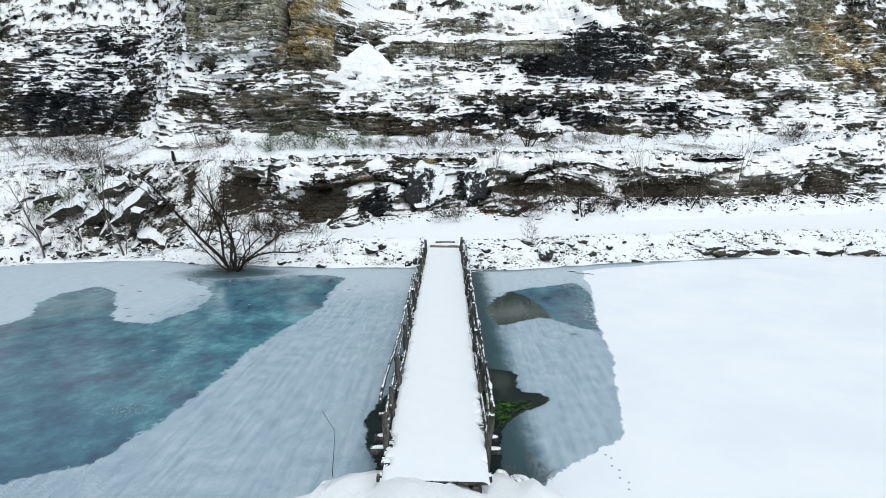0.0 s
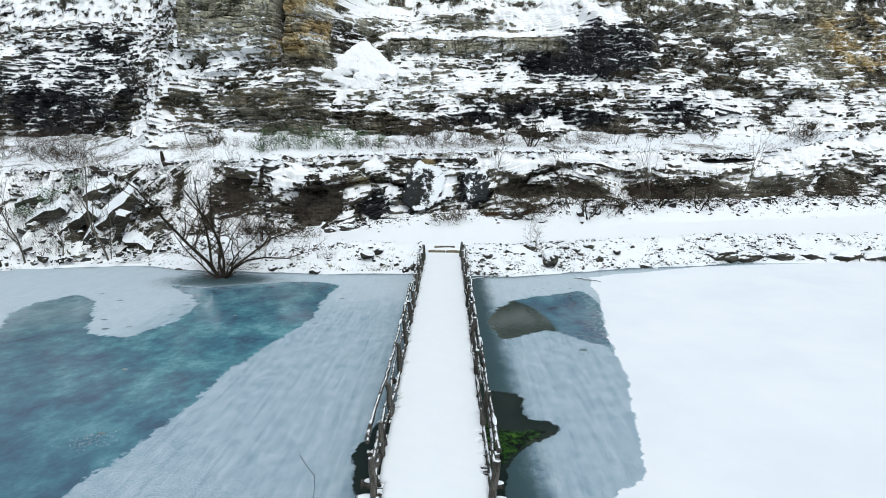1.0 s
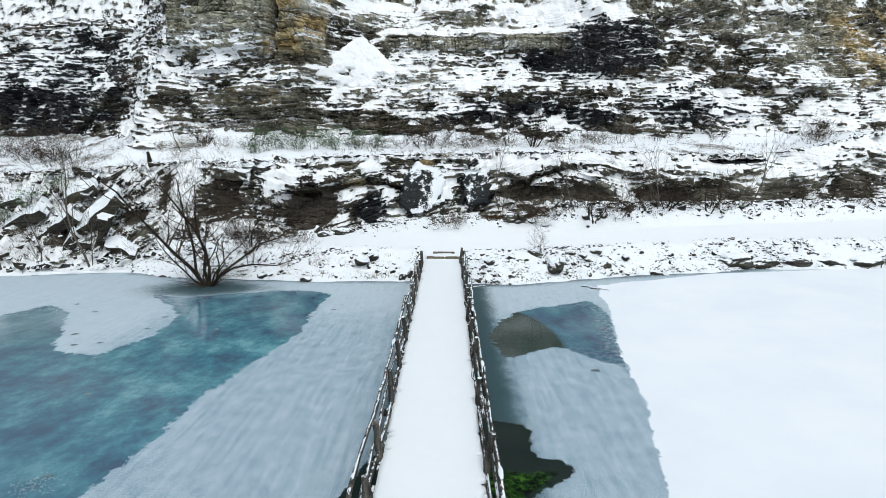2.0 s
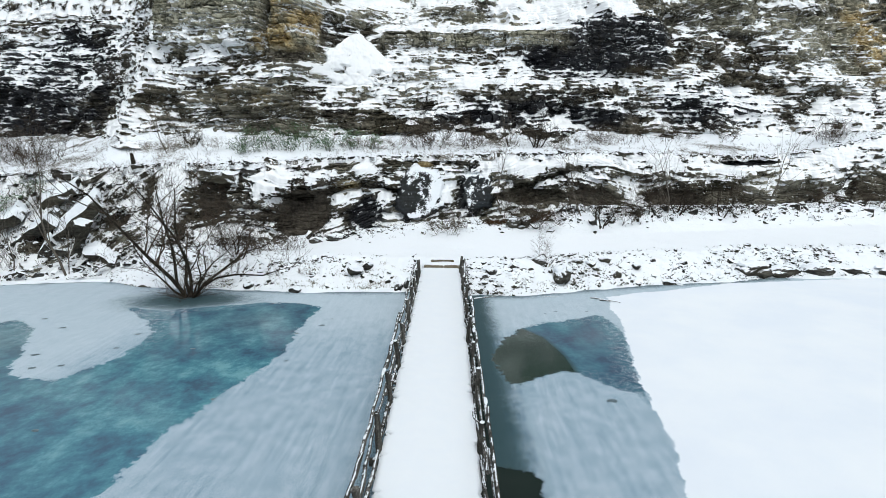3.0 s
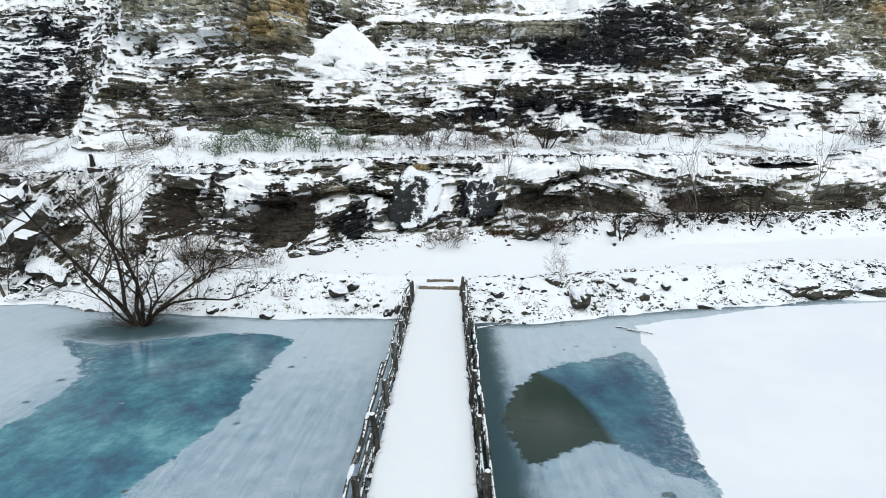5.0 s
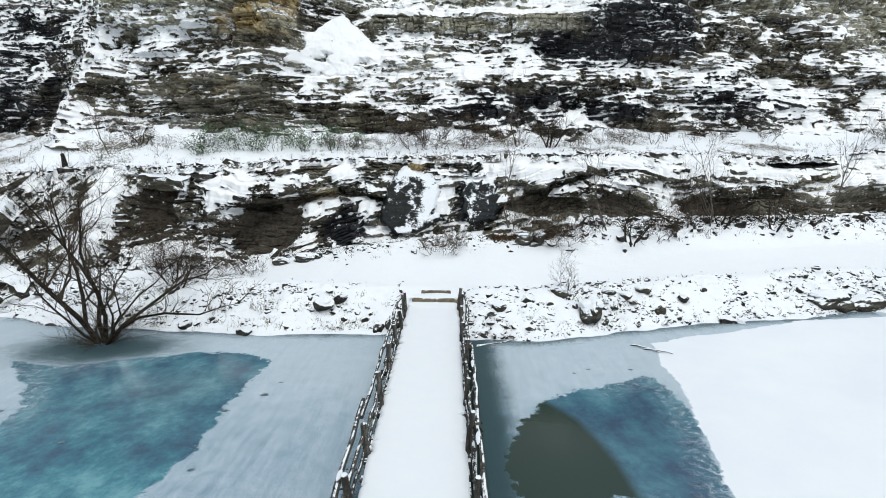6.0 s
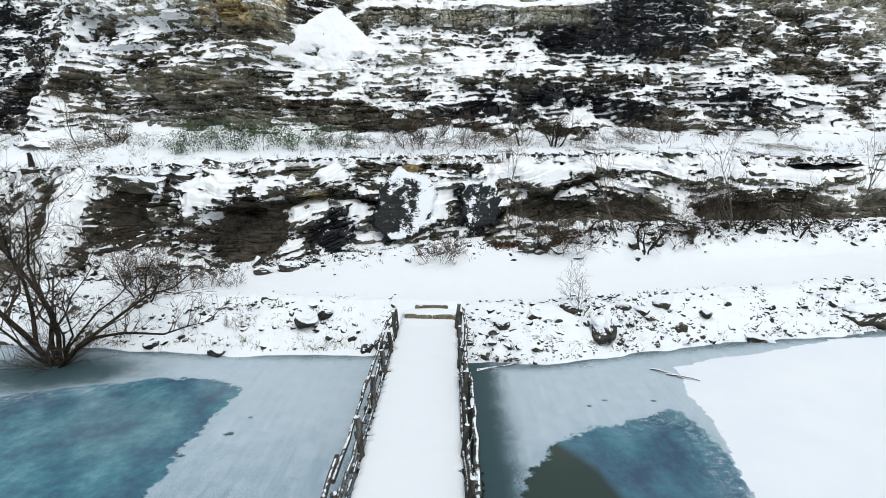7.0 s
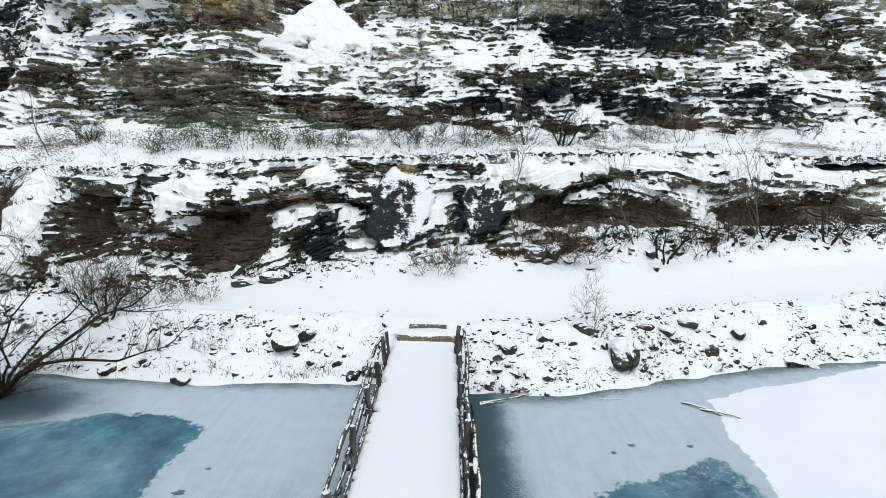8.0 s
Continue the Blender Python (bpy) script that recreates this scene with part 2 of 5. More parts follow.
def bark_material(name, a, b):
    m, N, L, bsdf = material(name)
    f = n_noise(N, L, 12.0, 4, 0.6)
    oi = N.new("ShaderNodeObjectInfo")
    col = n_ramp(N, L, f, [(0.35, a), (0.65, b)])
    hue = N.new("ShaderNodeHueSaturation")
    L.new(col, hue.inputs["Color"])
    L.new(n_math(N, L, "ADD", 0.75, n_math(N, L, "MULTIPLY", oi.outputs["Random"], 0.5)), hue.inputs["Value"])
    L.new(hue.outputs["Color"], bsdf.inputs["Base Color"])
    bsdf.inputs["Roughness"].default_value = 0.9
    bsdf.inputs["Specular IOR Level"].default_value = 0.06
    n_bump(N, L, f, 0.5, 0.02, bsdf)
    return m


M_bark = bark_material("dark_bark", (0.012, 0.010, 0.008), (0.05, 0.042, 0.032))
M_twig = bark_material("brown_twig", (0.035, 0.027, 0.021), (0.085, 0.066, 0.05))
M_paletwig = bark_material("grey_twig", (0.07, 0.06, 0.05), (0.17, 0.15, 0.125))
M_leaf = bark_material("evergreen_leaf", (0.035, 0.075, 0.035), (0.13, 0.20, 0.105))
M_rust = bark_material("dead_bracken", (0.06, 0.035, 0.018), (0.14, 0.085, 0.045))
M_grass = bark_material("withered_grass", (0.10, 0.085, 0.04), (0.24, 0.21, 0.11))


def ice_material():
    """Lake ice: frosted, clear turquoise, snow-covered and open water, each with its own edge."""
    m, N, L, bsdf = material("lake_ice")
    pos = N.new("ShaderNodeNewGeometry").outputs["Position"]
    e1 = n_noise(N, L, 1.3, 6, 0.65, pos)
    mid_n = n_noise(N, L, 6.0, 4, 0.7, pos)
    grain = n_noise(N, L, 36.0, 4, 0.9, pos)
    grain2 = n_noise(N, L, 95.0, 2, 0.8, pos)
    cloud = n_noise(N, L, 0.28, 4, 0.6, pos)
    mp = N.new("ShaderNodeMapping")
    mp.inputs["Rotation"].default_value = (0, 0, radians(28))
    mp.inputs["Scale"].default_value = (3.0, 0.22, 1)
    L.new(pos, mp.inputs["Vector"])
    streak = n_noise(N, L, 2.2, 3, 0.6, mp.outputs["Vector"])

    def edged(name, lo, hi, e_amp, g_amp):
        v = n_math(N, L, "ADD", n_attr(N, name), n_math(N, L, "MULTIPLY", n_math(N, L, "SUBTRACT", e1, 0.5), e_amp))
        v = n_math(N, L, "ADD", v, n_math(N, L, "MULTIPLY", n_math(N, L, "SUBTRACT", mid_n, 0.5), e_amp * 0.7))
        v = n_math(N, L, "ADD", v, n_math(N, L, "MULTIPLY", n_math(N, L, "SUBTRACT", grain, 0.5), g_amp))
        return n_range(N, L, v, lo, hi)

    frost_v = n_math(N, L, "ADD", n_math(N, L, "MULTIPLY", grain, 0.55), n_math(N, L, "MULTIPLY", grain2, 0.25))
    frost_v = n_math(N, L, "ADD", frost_v, n_math(N, L, "MULTIPLY", streak, 0.10))
    frost_v = n_math(N, L, "ADD", frost_v, n_math(N, L, "MULTIPLY", n_noise(N, L, 2.5, 4, 0.6, pos), 0.10))
    frost = n_ramp(N, L, frost_v, [(0.425, (0.085, 0.18, 0.26)), (0.49, (0.288, 0.388, 0.458)), (0.57, (0.56, 0.625, 0.69))])
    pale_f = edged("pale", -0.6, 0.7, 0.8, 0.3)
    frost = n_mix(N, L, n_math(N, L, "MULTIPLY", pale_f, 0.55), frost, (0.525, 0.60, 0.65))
    # Dark thin ice; the patch round the willow is a painted-in reflection.
    thin = edged("thin", -0.15, 0.3, 0.6, 3.6)
    frost = n_mix(N, L, n_math(N, L, "MULTIPLY", thin, 0.95), frost, (0.016, 0.050, 0.058))
    cl = n_noise(N, L, 0.9, 8, 0.72, pos, (1.0, 0.8, 1))
    clear = n_ramp(N, L, cl, [(0.37, (0.042, 0.098, 0.150)), (0.46, (0.054, 0.163, 0.228)), (0.54, (0.082, 0.235, 0.288)), (0.64, (0.165, 0.36, 0.405))])
    # Darker clear ice: its own tone, plus the cliff's reflection painted near shore.
    deep = edged("deep", -2.5, 2.5, 2.0, 0.0)
    clear = n_mix(N, L, n_math(N, L, "MULTIPLY", deep, 0.75), clear, n_ramp(N, L, cl, [(0.35, (0.05, 0.08, 0.13)), (0.65, (0.075, 0.175, 0.235))]))
    clear_m = edged("clear", -0.04, 0.04, 0.75, 0.28)
    lace_v = n_math(N, L, "ADD", n_math(N, L, "MULTIPLY", grain, 0.7), n_math(N, L, "MULTIPLY", mid_n, 0.4))
    lace = n_math(N, L, "MULTIPLY", n_range(N, L, lace_v, 0.575, 0.62), n_range(N, L, n_attr(N, "clear"), 0.9, 0.1))
    clear = n_mix(N, L, n_math(N, L, "MULTIPLY", n_attr(N, "haze"), 0.6), clear, n_ramp(N, L, cl, [(0.35, (0.15, 0.25, 0.29)), (0.65, (0.30, 0.41, 0.44))]))
    lace = n_math(N, L, "MULTIPLY", lace, n_attr(N, "laced"))
    clear = n_mix(N, L, n_math(N, L, "MULTIPLY", lace, 0.8), clear, (0.62, 0.68, 0.74))
    col = n_mix(N, L, clear_m, frost, clear)
    brown_m = edged("brown", -0.22, 0.10, 0.06, 0.02)
    brown_m = n_math(N, L, "MULTIPLY", brown_m, clear_m)
    col = n_mix(N, L, brown_m, col, (0.026, 0.046, 0.036))
    open_m = edged("open", -0.03, 0.03, 0.35, 0.1)
    wdark = n_mix(N, L, n_range(N, L, cloud, 0.3, 0.7), (0.008, 0.016, 0.014), (0.018, 0.027, 0.023))
    weed_v = n_noise(N, L, 5.0, 5, 0.7, pos)
    weed = n_ramp(N, L, weed_v, [(0.40, (0.001, 0.003, 0.001)), (0.52, (0.008, 0.030, 0.003)), (0.66, (0.05, 0.13, 0.012))])
    wdark = n_mix(N, L, edged("weed", -0.1, 0.1, 0.35, 0.1), wdark, weed)
    col = n_mix(N, L, open_m, col, wdark)
    snow_m = edged("snow", -0.015, 0.015, 0.42, 0.06)
    snow_c = n_mix(N, L, n_range(N, L, cloud, 0.3, 0.7), (0.765, 0.81, 0.87), SNOW)
    col = n_mix(N, L, snow_m, col, snow_c)
    L.new(col, bsdf.inputs["Base Color"])
    slick = n_math(N, L, "MAXIMUM", n_math(N, L, "MULTIPLY", clear_m, 0.75), n_math(N, L, "MULTIPLY", open_m, 0.82))
    slick = n_math(N, L, "MULTIPLY", slick, n_math(N, L, "SUBTRACT", 1.0, snow_m))
    L.new(n_math(N, L, "SUBTRACT", 0.88, slick), bsdf.inputs["Roughness"])
    L.new(n_math(N, L, "SUBTRACT", 0.45, n_math(N, L, "MULTIPLY", open_m, 0.39)), bsdf.inputs["Specular IOR Level"])
    return m


M_ice = ice_material()

# ---- the lie of the land ----
KX = [-70, -24, -20, -16, -12, -9, -5, -2, 1.3, 3.3, 5, 7.6, 10.5, 13.3, 15.4, 20, 25, 70]
shore = knots(KX, [-6, -0.6, 0.6, 1.3, 0.0, -0.3, -0.5, -0.4, -1.0, -1.1, -0.4, 0.4, 1.2, 1.6, 2.4, 2.5, 2.6, 6])
BX = [-70, -24, -20, -16, -13, -10, -7, -3, 0, 4, 9, 13, 17, 21, 25, 30, 70]
low_y = knots(BX, [-2, 0.8, 1.2, 2.6, 4.4, 5.6, 6.2, 6.7, 7.0, 7.4, 8.0, 9.4, 10.6, 11.3, 12.0, 13.5, 28])
low_z = knots(BX, [0.3, 0.3, 0.3, 0.5, 0.8, 1.1, 1.4, 1.9, 2.1, 2.1, 2.0, 1.9, 1.8, 1.8, 1.8, 1.8, 2])
top_y = knots(BX, [6, 6.6, 6.8, 6.8, 7.0, 7.8, 8.3, 8.8, 8.8, 9.6, 10.2, 11.4, 13.2, 14.0, 14.5, 16.4, 31])
top_z = knots(BX, [4.6, 4.7, 5.0, 5.3, 5.3, 5.4, 5.6, 5.7, 5.7, 5.8, 5.8, 5.8, 5.6, 5.6, 6.0, 7.0, 9])
UX = [-70, -40, -29, -24, -21, -16, -10.5, -9, -7, -3, 2, 8, 14, 20, 26, 32, 40, 70]
Y8 = knots(UX, [32, 25.5, 21.5, 16, 11.8, 12.6, 13.6, 15, 16.5, 17, 17, 18.5, 20.5, 20.5, 20.5, 21.5, 24, 34])
Y12 = knots(UX, [35, 26.5, 23, 19, 15, 14.4, 14.7, 17.5, 19, 19.5, 21.5, 22, 23.2, 23.3, 23.8, 24.3, 27, 37])
Y16 = knots(UX, [38, 29, 26, 21, 16.5, 15.4, 16, 19.5, 22, 22.8, 23.5, 23.5, 22.8, 26, 26, 27.5, 30, 40])
Y20 = knots(UX, [40, 31.5, 28, 22.5, 17.5, 16.3, 17.2, 24, 29, 30, 28, 28, 27, 29, 29, 31, 33, 43])


def face_trend(x, z):
    """How far back the upper face stands at the height z, without its steps."""
    a, b, c, d = Y8(x), Y12(x), Y16(x), Y20(x)
    lo = a + (b - a) * (z - 8) / 4
    mid = b + (c - b) * (z - 12) / 4
    hi = c + (d - c) * (z - 16) / 4
    out = np.where(z < 12, lo, np.where(z < 16, mid, hi))
    return out + 2.2 * smooth(17.0, 17.5, z) * smooth(1.5, 4, x) * smooth(16.5, 13.5, x)


def bank_z(x, y):
    """Height of the shore bank and the path behind it."""
    s, by, bz = shore(x), low_y(x), low_z(x)
    d = y - s + 0.16 * fbm(x * 1.1, y * 0.4, 15, 4)
    rim = np.minimum(1.15, 0.62 * np.maximum(by - s, 0.3))
    rise = 2.4
    z1 = rim * smooth(-0.35, rise, d) ** 0.85
    k = np.clip((d - rise) / np.maximum(by - s - rise, 0.5), 0, 1)
    z = z1 + np.maximum(bz - rim, 0) * k ** 1.5
    apron = 0.75 * smooth(-2.4, 0.2, y - low_y(x)) * smooth(4.2, 7, x)
    return np.where(d < -0.3, -0.35 + 0.0 * d, z - 0.06 * (d < 0)) + apron


def bench_z(x, y):
    k = np.clip((y - top_y(x)) / np.maximum(Y8(x) - top_y(x), 2.0), 0, 1.2)
    return top_z(x) + (7.4 - top_z(x)) * k ** 1.8
def blob(x, z, cx, cz, rx, rz, seed):
    r = np.sqrt(((x - cx) / rx) ** 2 + ((z - cz) / rz) ** 2)
    return smooth(1.15, 0.55, r + 0.45 * fbm(x * 0.7, z * 0.9, seed, 4))


# How much snow has caught on the upper face, by place along it and height.
COVER_X = (-36, -29, -22, -16, -10, -4, 2, 8, 14, 20, 28, 36)
COVER_Z = (8, 9.5, 11, 12.5, 14, 16, 18)
COVER = np.array((
    (0.0, 0.25, 0.7, 0.3, 0.3, 0.3, 0.15, 0.2, 0.35, 0.45, 0.6, 0.5),
    (0.0, 0.25, 0.7, 0.25, 0.25, 0.4, 0.35, 0.2, 0.3, 0.5, 0.5, 0.5),
    (0.05, 0.3, 0.65, 0.4, 0.6, 0.75, 0.65, 0.75, 0.6, 0.4, 0.45, 0.3),
    (0.35, 0.5, 0.6, 0.45, 0.3, 0.75, 0.65, 0.55, 0.5, 0.55, 0.45, 0.2),
    (0.45, 0.5, 0.75, 0.5, 0.15, 0.65, 0.6, 0.3, 0.1, 0.4, 0.35, 0.15),
    (0.5, 0.65, 0.8, 0.25, 0.15, 0.4, 0.35, 0.45, 0.3, 0.4, 0.3, 0.1),
    (0.55, 0.8, 0.9, 0.9, 0.35, 0.5, 0.4, 0.6, 0.4, 0.35, 0.25, 0.1)))


def cover(x, z):
    zi = np.interp(z, COVER_Z, np.arange(7))
    xi = np.interp(x + 1.5 * fbm(x * 0.3, z * 0.3, 69), COVER_X, np.arange(12))
    a, b = np.minimum(zi.astype(int), 5), np.minimum(xi.astype(int), 10)
    u, v = zi - a, xi - b
    return (COVER[a, b] * (1 - v) + COVER[a, b + 1] * v) * (1 - u) + (COVER[a + 1, b] * (1 - v) + COVER[a + 1, b + 1] * v) * u


def table(grid, gx, gy, x, y):
    """Bilinear look-up in a small table."""
    yi, xi = np.interp(y, gy, np.arange(len(gy))), np.interp(x, gx, np.arange(len(gx)))
    a, b = np.minimum(yi.astype(int), len(gy) - 2), np.minimum(xi.astype(int), len(gx) - 2)
    u, v = yi - a, xi - b
    return (grid[a, b] * (1 - v) + grid[a, b + 1] * v) * (1 - u) + (grid[a + 1, b] * (1 - v) + grid[a + 1, b + 1] * v) * u


def snowy(x, z):
    """1 on the ramps that hold snow, 0 on the steep bare bands between them."""
    c = cover(x, z) + 0.42 * fbm(x * 0.26, z * 0.75, 57, 4) + 0.22 * fbm(x * 0.9, z * 2.0, 58, 3)
    return smooth(0.18, 0.58, c)


# The face climbs in ramps and steep bands: the same set-back as its trend, taken mostly on the ramps.
PX, PZ = np.linspace(-60, 60, 601), np.linspace(4, 26, 221)
GX, GZ = np.meshgrid(PX, PZ)
lean_by = 0.07 + snowy(GX, GZ) ** 1.3
climb = np.cumsum(lean_by, axis=0)
UP = np.zeros_like(GX)
KNOT_Z = (4, 8, 12, 16, 20, 26)
for k in range(5):
    i0, i1 = int(round((KNOT_Z[k] - 4) * 10)), int(round((KNOT_Z[k + 1] - 4) * 10))
    f = (climb[i0:i1 + 1] - climb[i0]) / np.maximum(climb[i1] - climb[i0], 1e-6)
    ya, yb = face_trend(PX, 0 * PX + KNOT_Z[k]), face_trend(PX, 0 * PX + KNOT_Z[k + 1])
    UP[i0:i1 + 1] = ya + (yb - ya) * f


def up_y(x, z):
    return table(UP, PX, PZ, x, z)


def ridge_rubble(x, y, seed):
    """Half-buried stones: rounded bumps on a jittered lattice."""
    total = np.zeros(np.broadcast(x, y).shape)
    for s, (cell, amp) in enumerate(((0.9, 0.12), (0.45, 0.10), (0.22, 0.07))):
        gx, gy = np.floor(x / cell), np.floor(y / cell)
        best = np.zeros_like(total)
        for ox in (-1, 0, 1):
            for oy in (-1, 0, 1):
                cx, cy = gx + ox, gy + oy
                px = (cx + hash01(cx, cy, seed + s)) * cell
                py = (cy + hash01(cx, cy, seed + 50 + s)) * cell
                r = cell * (0.25 + 0.4 * hash01(cx, cy, seed + 90 + s))
                keep = hash01(cx, cy, seed + 130 + s) > 0.45
                d = np.sqrt((x - px) ** 2 + (y - py) ** 2) / r
                best = np.maximum(best, np.where(keep, np.clip(1.15 - d, 0, 0.8), 0))
        total += amp * best
    return total


gx = np.linspace(-46, 46, 1000)
gt = np.linspace(0, 1, 150)
X = np.broadcast_to(gx, (150, 1000))
Y = (shore(gx) - 0.6)[None, :] + gt[:, None] ** 1.15 * (low_y(gx) + 2.2 - shore(gx) + 0.6)[None, :]
wob = 0.25 * fbm(X * 0.5, Y * 0.5, 5, 3)
Z = bank_z(X, Y + wob)
D = Y - shore(X)
on_bank = smooth(-0.1, 0.35, D) * (1 - smooth(1.8, 2.8, D + 0.8 * fbm(X * 0.4, Y * 0.4, 8)))
near_cliff = smooth(-2.0, -0.3, Y - low_y(X) + 0.7 * fbm(X * 0.3, Y * 0.3, 9))
left = smooth(-10, -12.5, X)
rub = np.clip(on_bank + 0.75 * near_cliff + left, 0, 1) * (0.55 + 0.45 * smooth(-0.3, 0.3, fbm(X * 0.5, Y * 0.5, 12)))
rub *= 1 - smooth(1.6, 0.9, np.abs(X + 0.1)) * (Y < 3)
Z = Z + np.where(Z > -0.2, rub * ridge_rubble(X, Y, 3) + 0.04 * fbm(X, Y, 14), 0)
M_bank = rock_material("rubble_bank", (0.03, 0.03, 0.028), (0.075, 0.07, 0.06), (0.15, 0.14, 0.115), 0.60, 0.72, 0.42)
bank = new("ground", grid_mesh("ground", np.stack([X, Y, Z], -1), M_bank,
           {"drift": 0.50 - 0.50 * rub + 0.0 * X, "wet": 0.0, "ochre": 0.0, "soil": 0.25 * rub}, flat=False))
tagged(bank, "snow-covered rubble bank and level lakeside path", "ground", kind="structure")

# Bench between the two faces.
gx = np.linspace(-60, 56, 900)
gt = np.linspace(0, 1, 90)
X = np.broadcast_to(gx, (90, 900))
lip = top_y(gx) - 0.35 + 0.45 * fbm(gx * 0.9, gx * 0, 24, 4)
Y = lip[None, :] + gt[:, None] * (Y8(gx) + 1.8 - lip)[None, :]
Z = bench_z(X, Y)
Z = Z - 0.35 * smooth(0.35, 0.0, Y - lip[None, :]) + 0.10 * fbm(X * 0.7, Y * 0.7, 22)
brk = smooth(0.0, 0.4, fbm(X * 0.35, Y * 0.35, 23)) + smooth(0.75, 1.0, gt)[:, None] * 0.6 + smooth(-14, -18, X) * 0.5 + smooth(1.3, 0.2, Y - lip[None, :]) * 0.8
Z = Z + np.clip(brk, 0, 1) * ridge_rubble(X, Y, 31) * 0.9
bench = new("ground", grid_mesh("ground", np.stack([X, Y, Z], -1), M_ground, {"rough": np.clip(brk, 0, 1)}, flat=False))
tagged(bench, "snowy quarry bench with dry grass showing through", "ground", kind="structure")

# Plateau above the upper face and the open land all round.
gx = np.linspace(-70, 70, 160)
gt = np.linspace(0, 1, 40)
X = np.broadcast_to(gx, (40, 160))
Y = (up_y(gx, 24.5 + 0 * gx) - 0.5)[None, :] + gt[:, None] ** 1.5 * 60
Z = 24.3 + 2.0 * gt[:, None] + 0.6 * fbm(X * 0.2, Y * 0.2, 41) * gt[:, None]
tagged(new("ground", grid_mesh("ground", np.stack([X, Y, Z], -1), M_ground, {"rough": 0.4}, flat=False)),
       "snow-covered plateau above the quarry face", "ground", kind="structure")
bm = bmesh.new()
bmesh.ops.create_grid(bm, x_segments=40, y_segments=40, size=600)
for v in bm.verts:
    v.co.z = -1.6
tagged(part("ground", bm, M_ground), "wide snow-covered land round the flooded quarry", "ground", kind="structure")


# ---- the two rock faces ----
def lattice(x, z, h, length, seed):
    """Beds cut into blocks: for each place its block's three random values, the place within it and the way to its nearest joint."""
    r = z / h + 1.3 * vnoise(z / h * 0.55, 0 * z, seed + 1)
    i = np.floor(r)
    u = x / (length * (0.45 + 1.2 * hash01(i, i * 0, seed + 2))) + 57 * hash01(i, i * 0 + 1, seed + 3)
    u = u + 0.9 * vnoise(u * 0.6, i, seed + 4)
    j = np.floor(u)
    fx, fz = u - j, r - i
    joint = np.minimum(np.minimum(fx, 1 - fx) * length, np.minimum(fz, 1 - fz) * h)
    return hash01(j, i, seed + 5), hash01(j, i, seed + 6), hash01(j, i, seed + 7), fx, fz, joint


def rock_face(name, label, xs, Z, trend, scales, calm, dip, room, tint, mat, seed, repose, joints, ragged=0.05, bulge=1.0, carve=None):
    """A face of jointed blocks, and the snow that has settled on it: it fills every step up to its angle of rest,
    as deep as room() lets it lie there."""
    X = np.broadcast_to(xs, Z.shape)
    zz = Z + dip(X, Z) + 0.22 * fbm(X * 0.5, Z * 0.5, seed + 21, 3) + 0.07 * fbm(X * 2.3, Z * 2.0, seed + 22, 3)
    xx = X + 0.35 * fbm(Z * 0.9, X * 0.3, seed + 23, 3) + 0.10 * fbm(Z * 4.0, X * 2.0, seed + 24, 2)
    soft = calm(X, Z)
    blocks = []
    for n, (h, length, amp) in enumerate(scales):
        blocks.append(lattice(xx, zz, h, length, seed + 40 + 9 * n))
        # The beds of every block are a little off those of the next, and tilted.
        zz = zz + (0.45, 0.15, 0)[n] * ((blocks[n][0] - 0.5) + 1.3 * (blocks[n][2] - 0.5) * (blocks[n][3] - 0.5))
    # The set-back is taken at the ledges: within a block the face stands upright.
    stand = [Z - scales[n][0] * (blocks[n][4] - 0.5) * 0.9 for n in (1, 2)]
    Y = 0.55 * trend(X, stand[0]) + 0.45 * trend(X, stand[1]) + bulge * (0.45 * fbm(X * 0.16, Z * 0.25, seed + 25, 3) + 0.30 * fbm(X * 0.5, Z * 0.7, seed + 26, 4))
    tone = np.zeros_like(Y)
    seams, rest_at = joints(X, Z), repose(X, Z)
    for n, (h, length, amp) in enumerate(scales):
        a, b, c, fx, fz, joint = blocks[n]
        k = amp * soft
        Y = Y + k * (a - 0.5) * 2 + k * 0.7 * (b - 0.55) * (fz - 0.5) + k * 1.1 * (c - 0.5) * (fx - 0.5)
        Y = Y + (0.09 + 0.30 * amp) * smooth(0.075, 0.0, joint) * (b > 0.45) * seams + k * 0.9 * c * smooth(0.28, 0.0, fz)
        tone = tone + (c - 0.5) * (0.9, 0.7, 0.5)[n]
    Y = Y + ragged * fbm(X * 2.6, Z * 3.6, seed + 27, 4)
    if carve:
        Y = Y + carve(xx, Z, X)
    space = room(X, Z)
    top = Y[0].copy()
    deep = np.zeros_like(Y)
    for i in range(1, len(Z)):
        rest = np.minimum(Y[i], top + (Z[i] - Z[i - 1]) * rest_at[i])
        top = np.maximum(rest, Y[i] - np.maximum(space[i], 0))
        deep[i] = Y[i] - top
    for _ in range(2):
        deep[:, 1:-1] = 0.5 * deep[:, 1:-1] + 0.25 * (deep[:, :-2] + deep[:, 2:])
        deep[1:-1] = 0.6 * deep[1:-1] + 0.2 * (deep[:-2] + deep[2:])
    # A settled cover is smoother than the rock below it.
    laid = Y - deep
    even = laid.copy()
    for _ in range(2):
        even[:, 1:-1] = 0.4 * even[:, 1:-1] + 0.3 * (even[:, :-2] + even[:, 2:])
        even[1:-1] = 0.4 * even[1:-1] + 0.3 * (even[:-2] + even[2:])
    w = smooth(0.02, 0.09, deep)
    laid = laid * (1 - w) + even * w
    attrs = tint(X, Y, Z)
    attrs["settled"] = 0.14 * (1 - np.exp(-deep / 0.09)) + np.minimum(space, 0)
    attrs["tone"] = tone
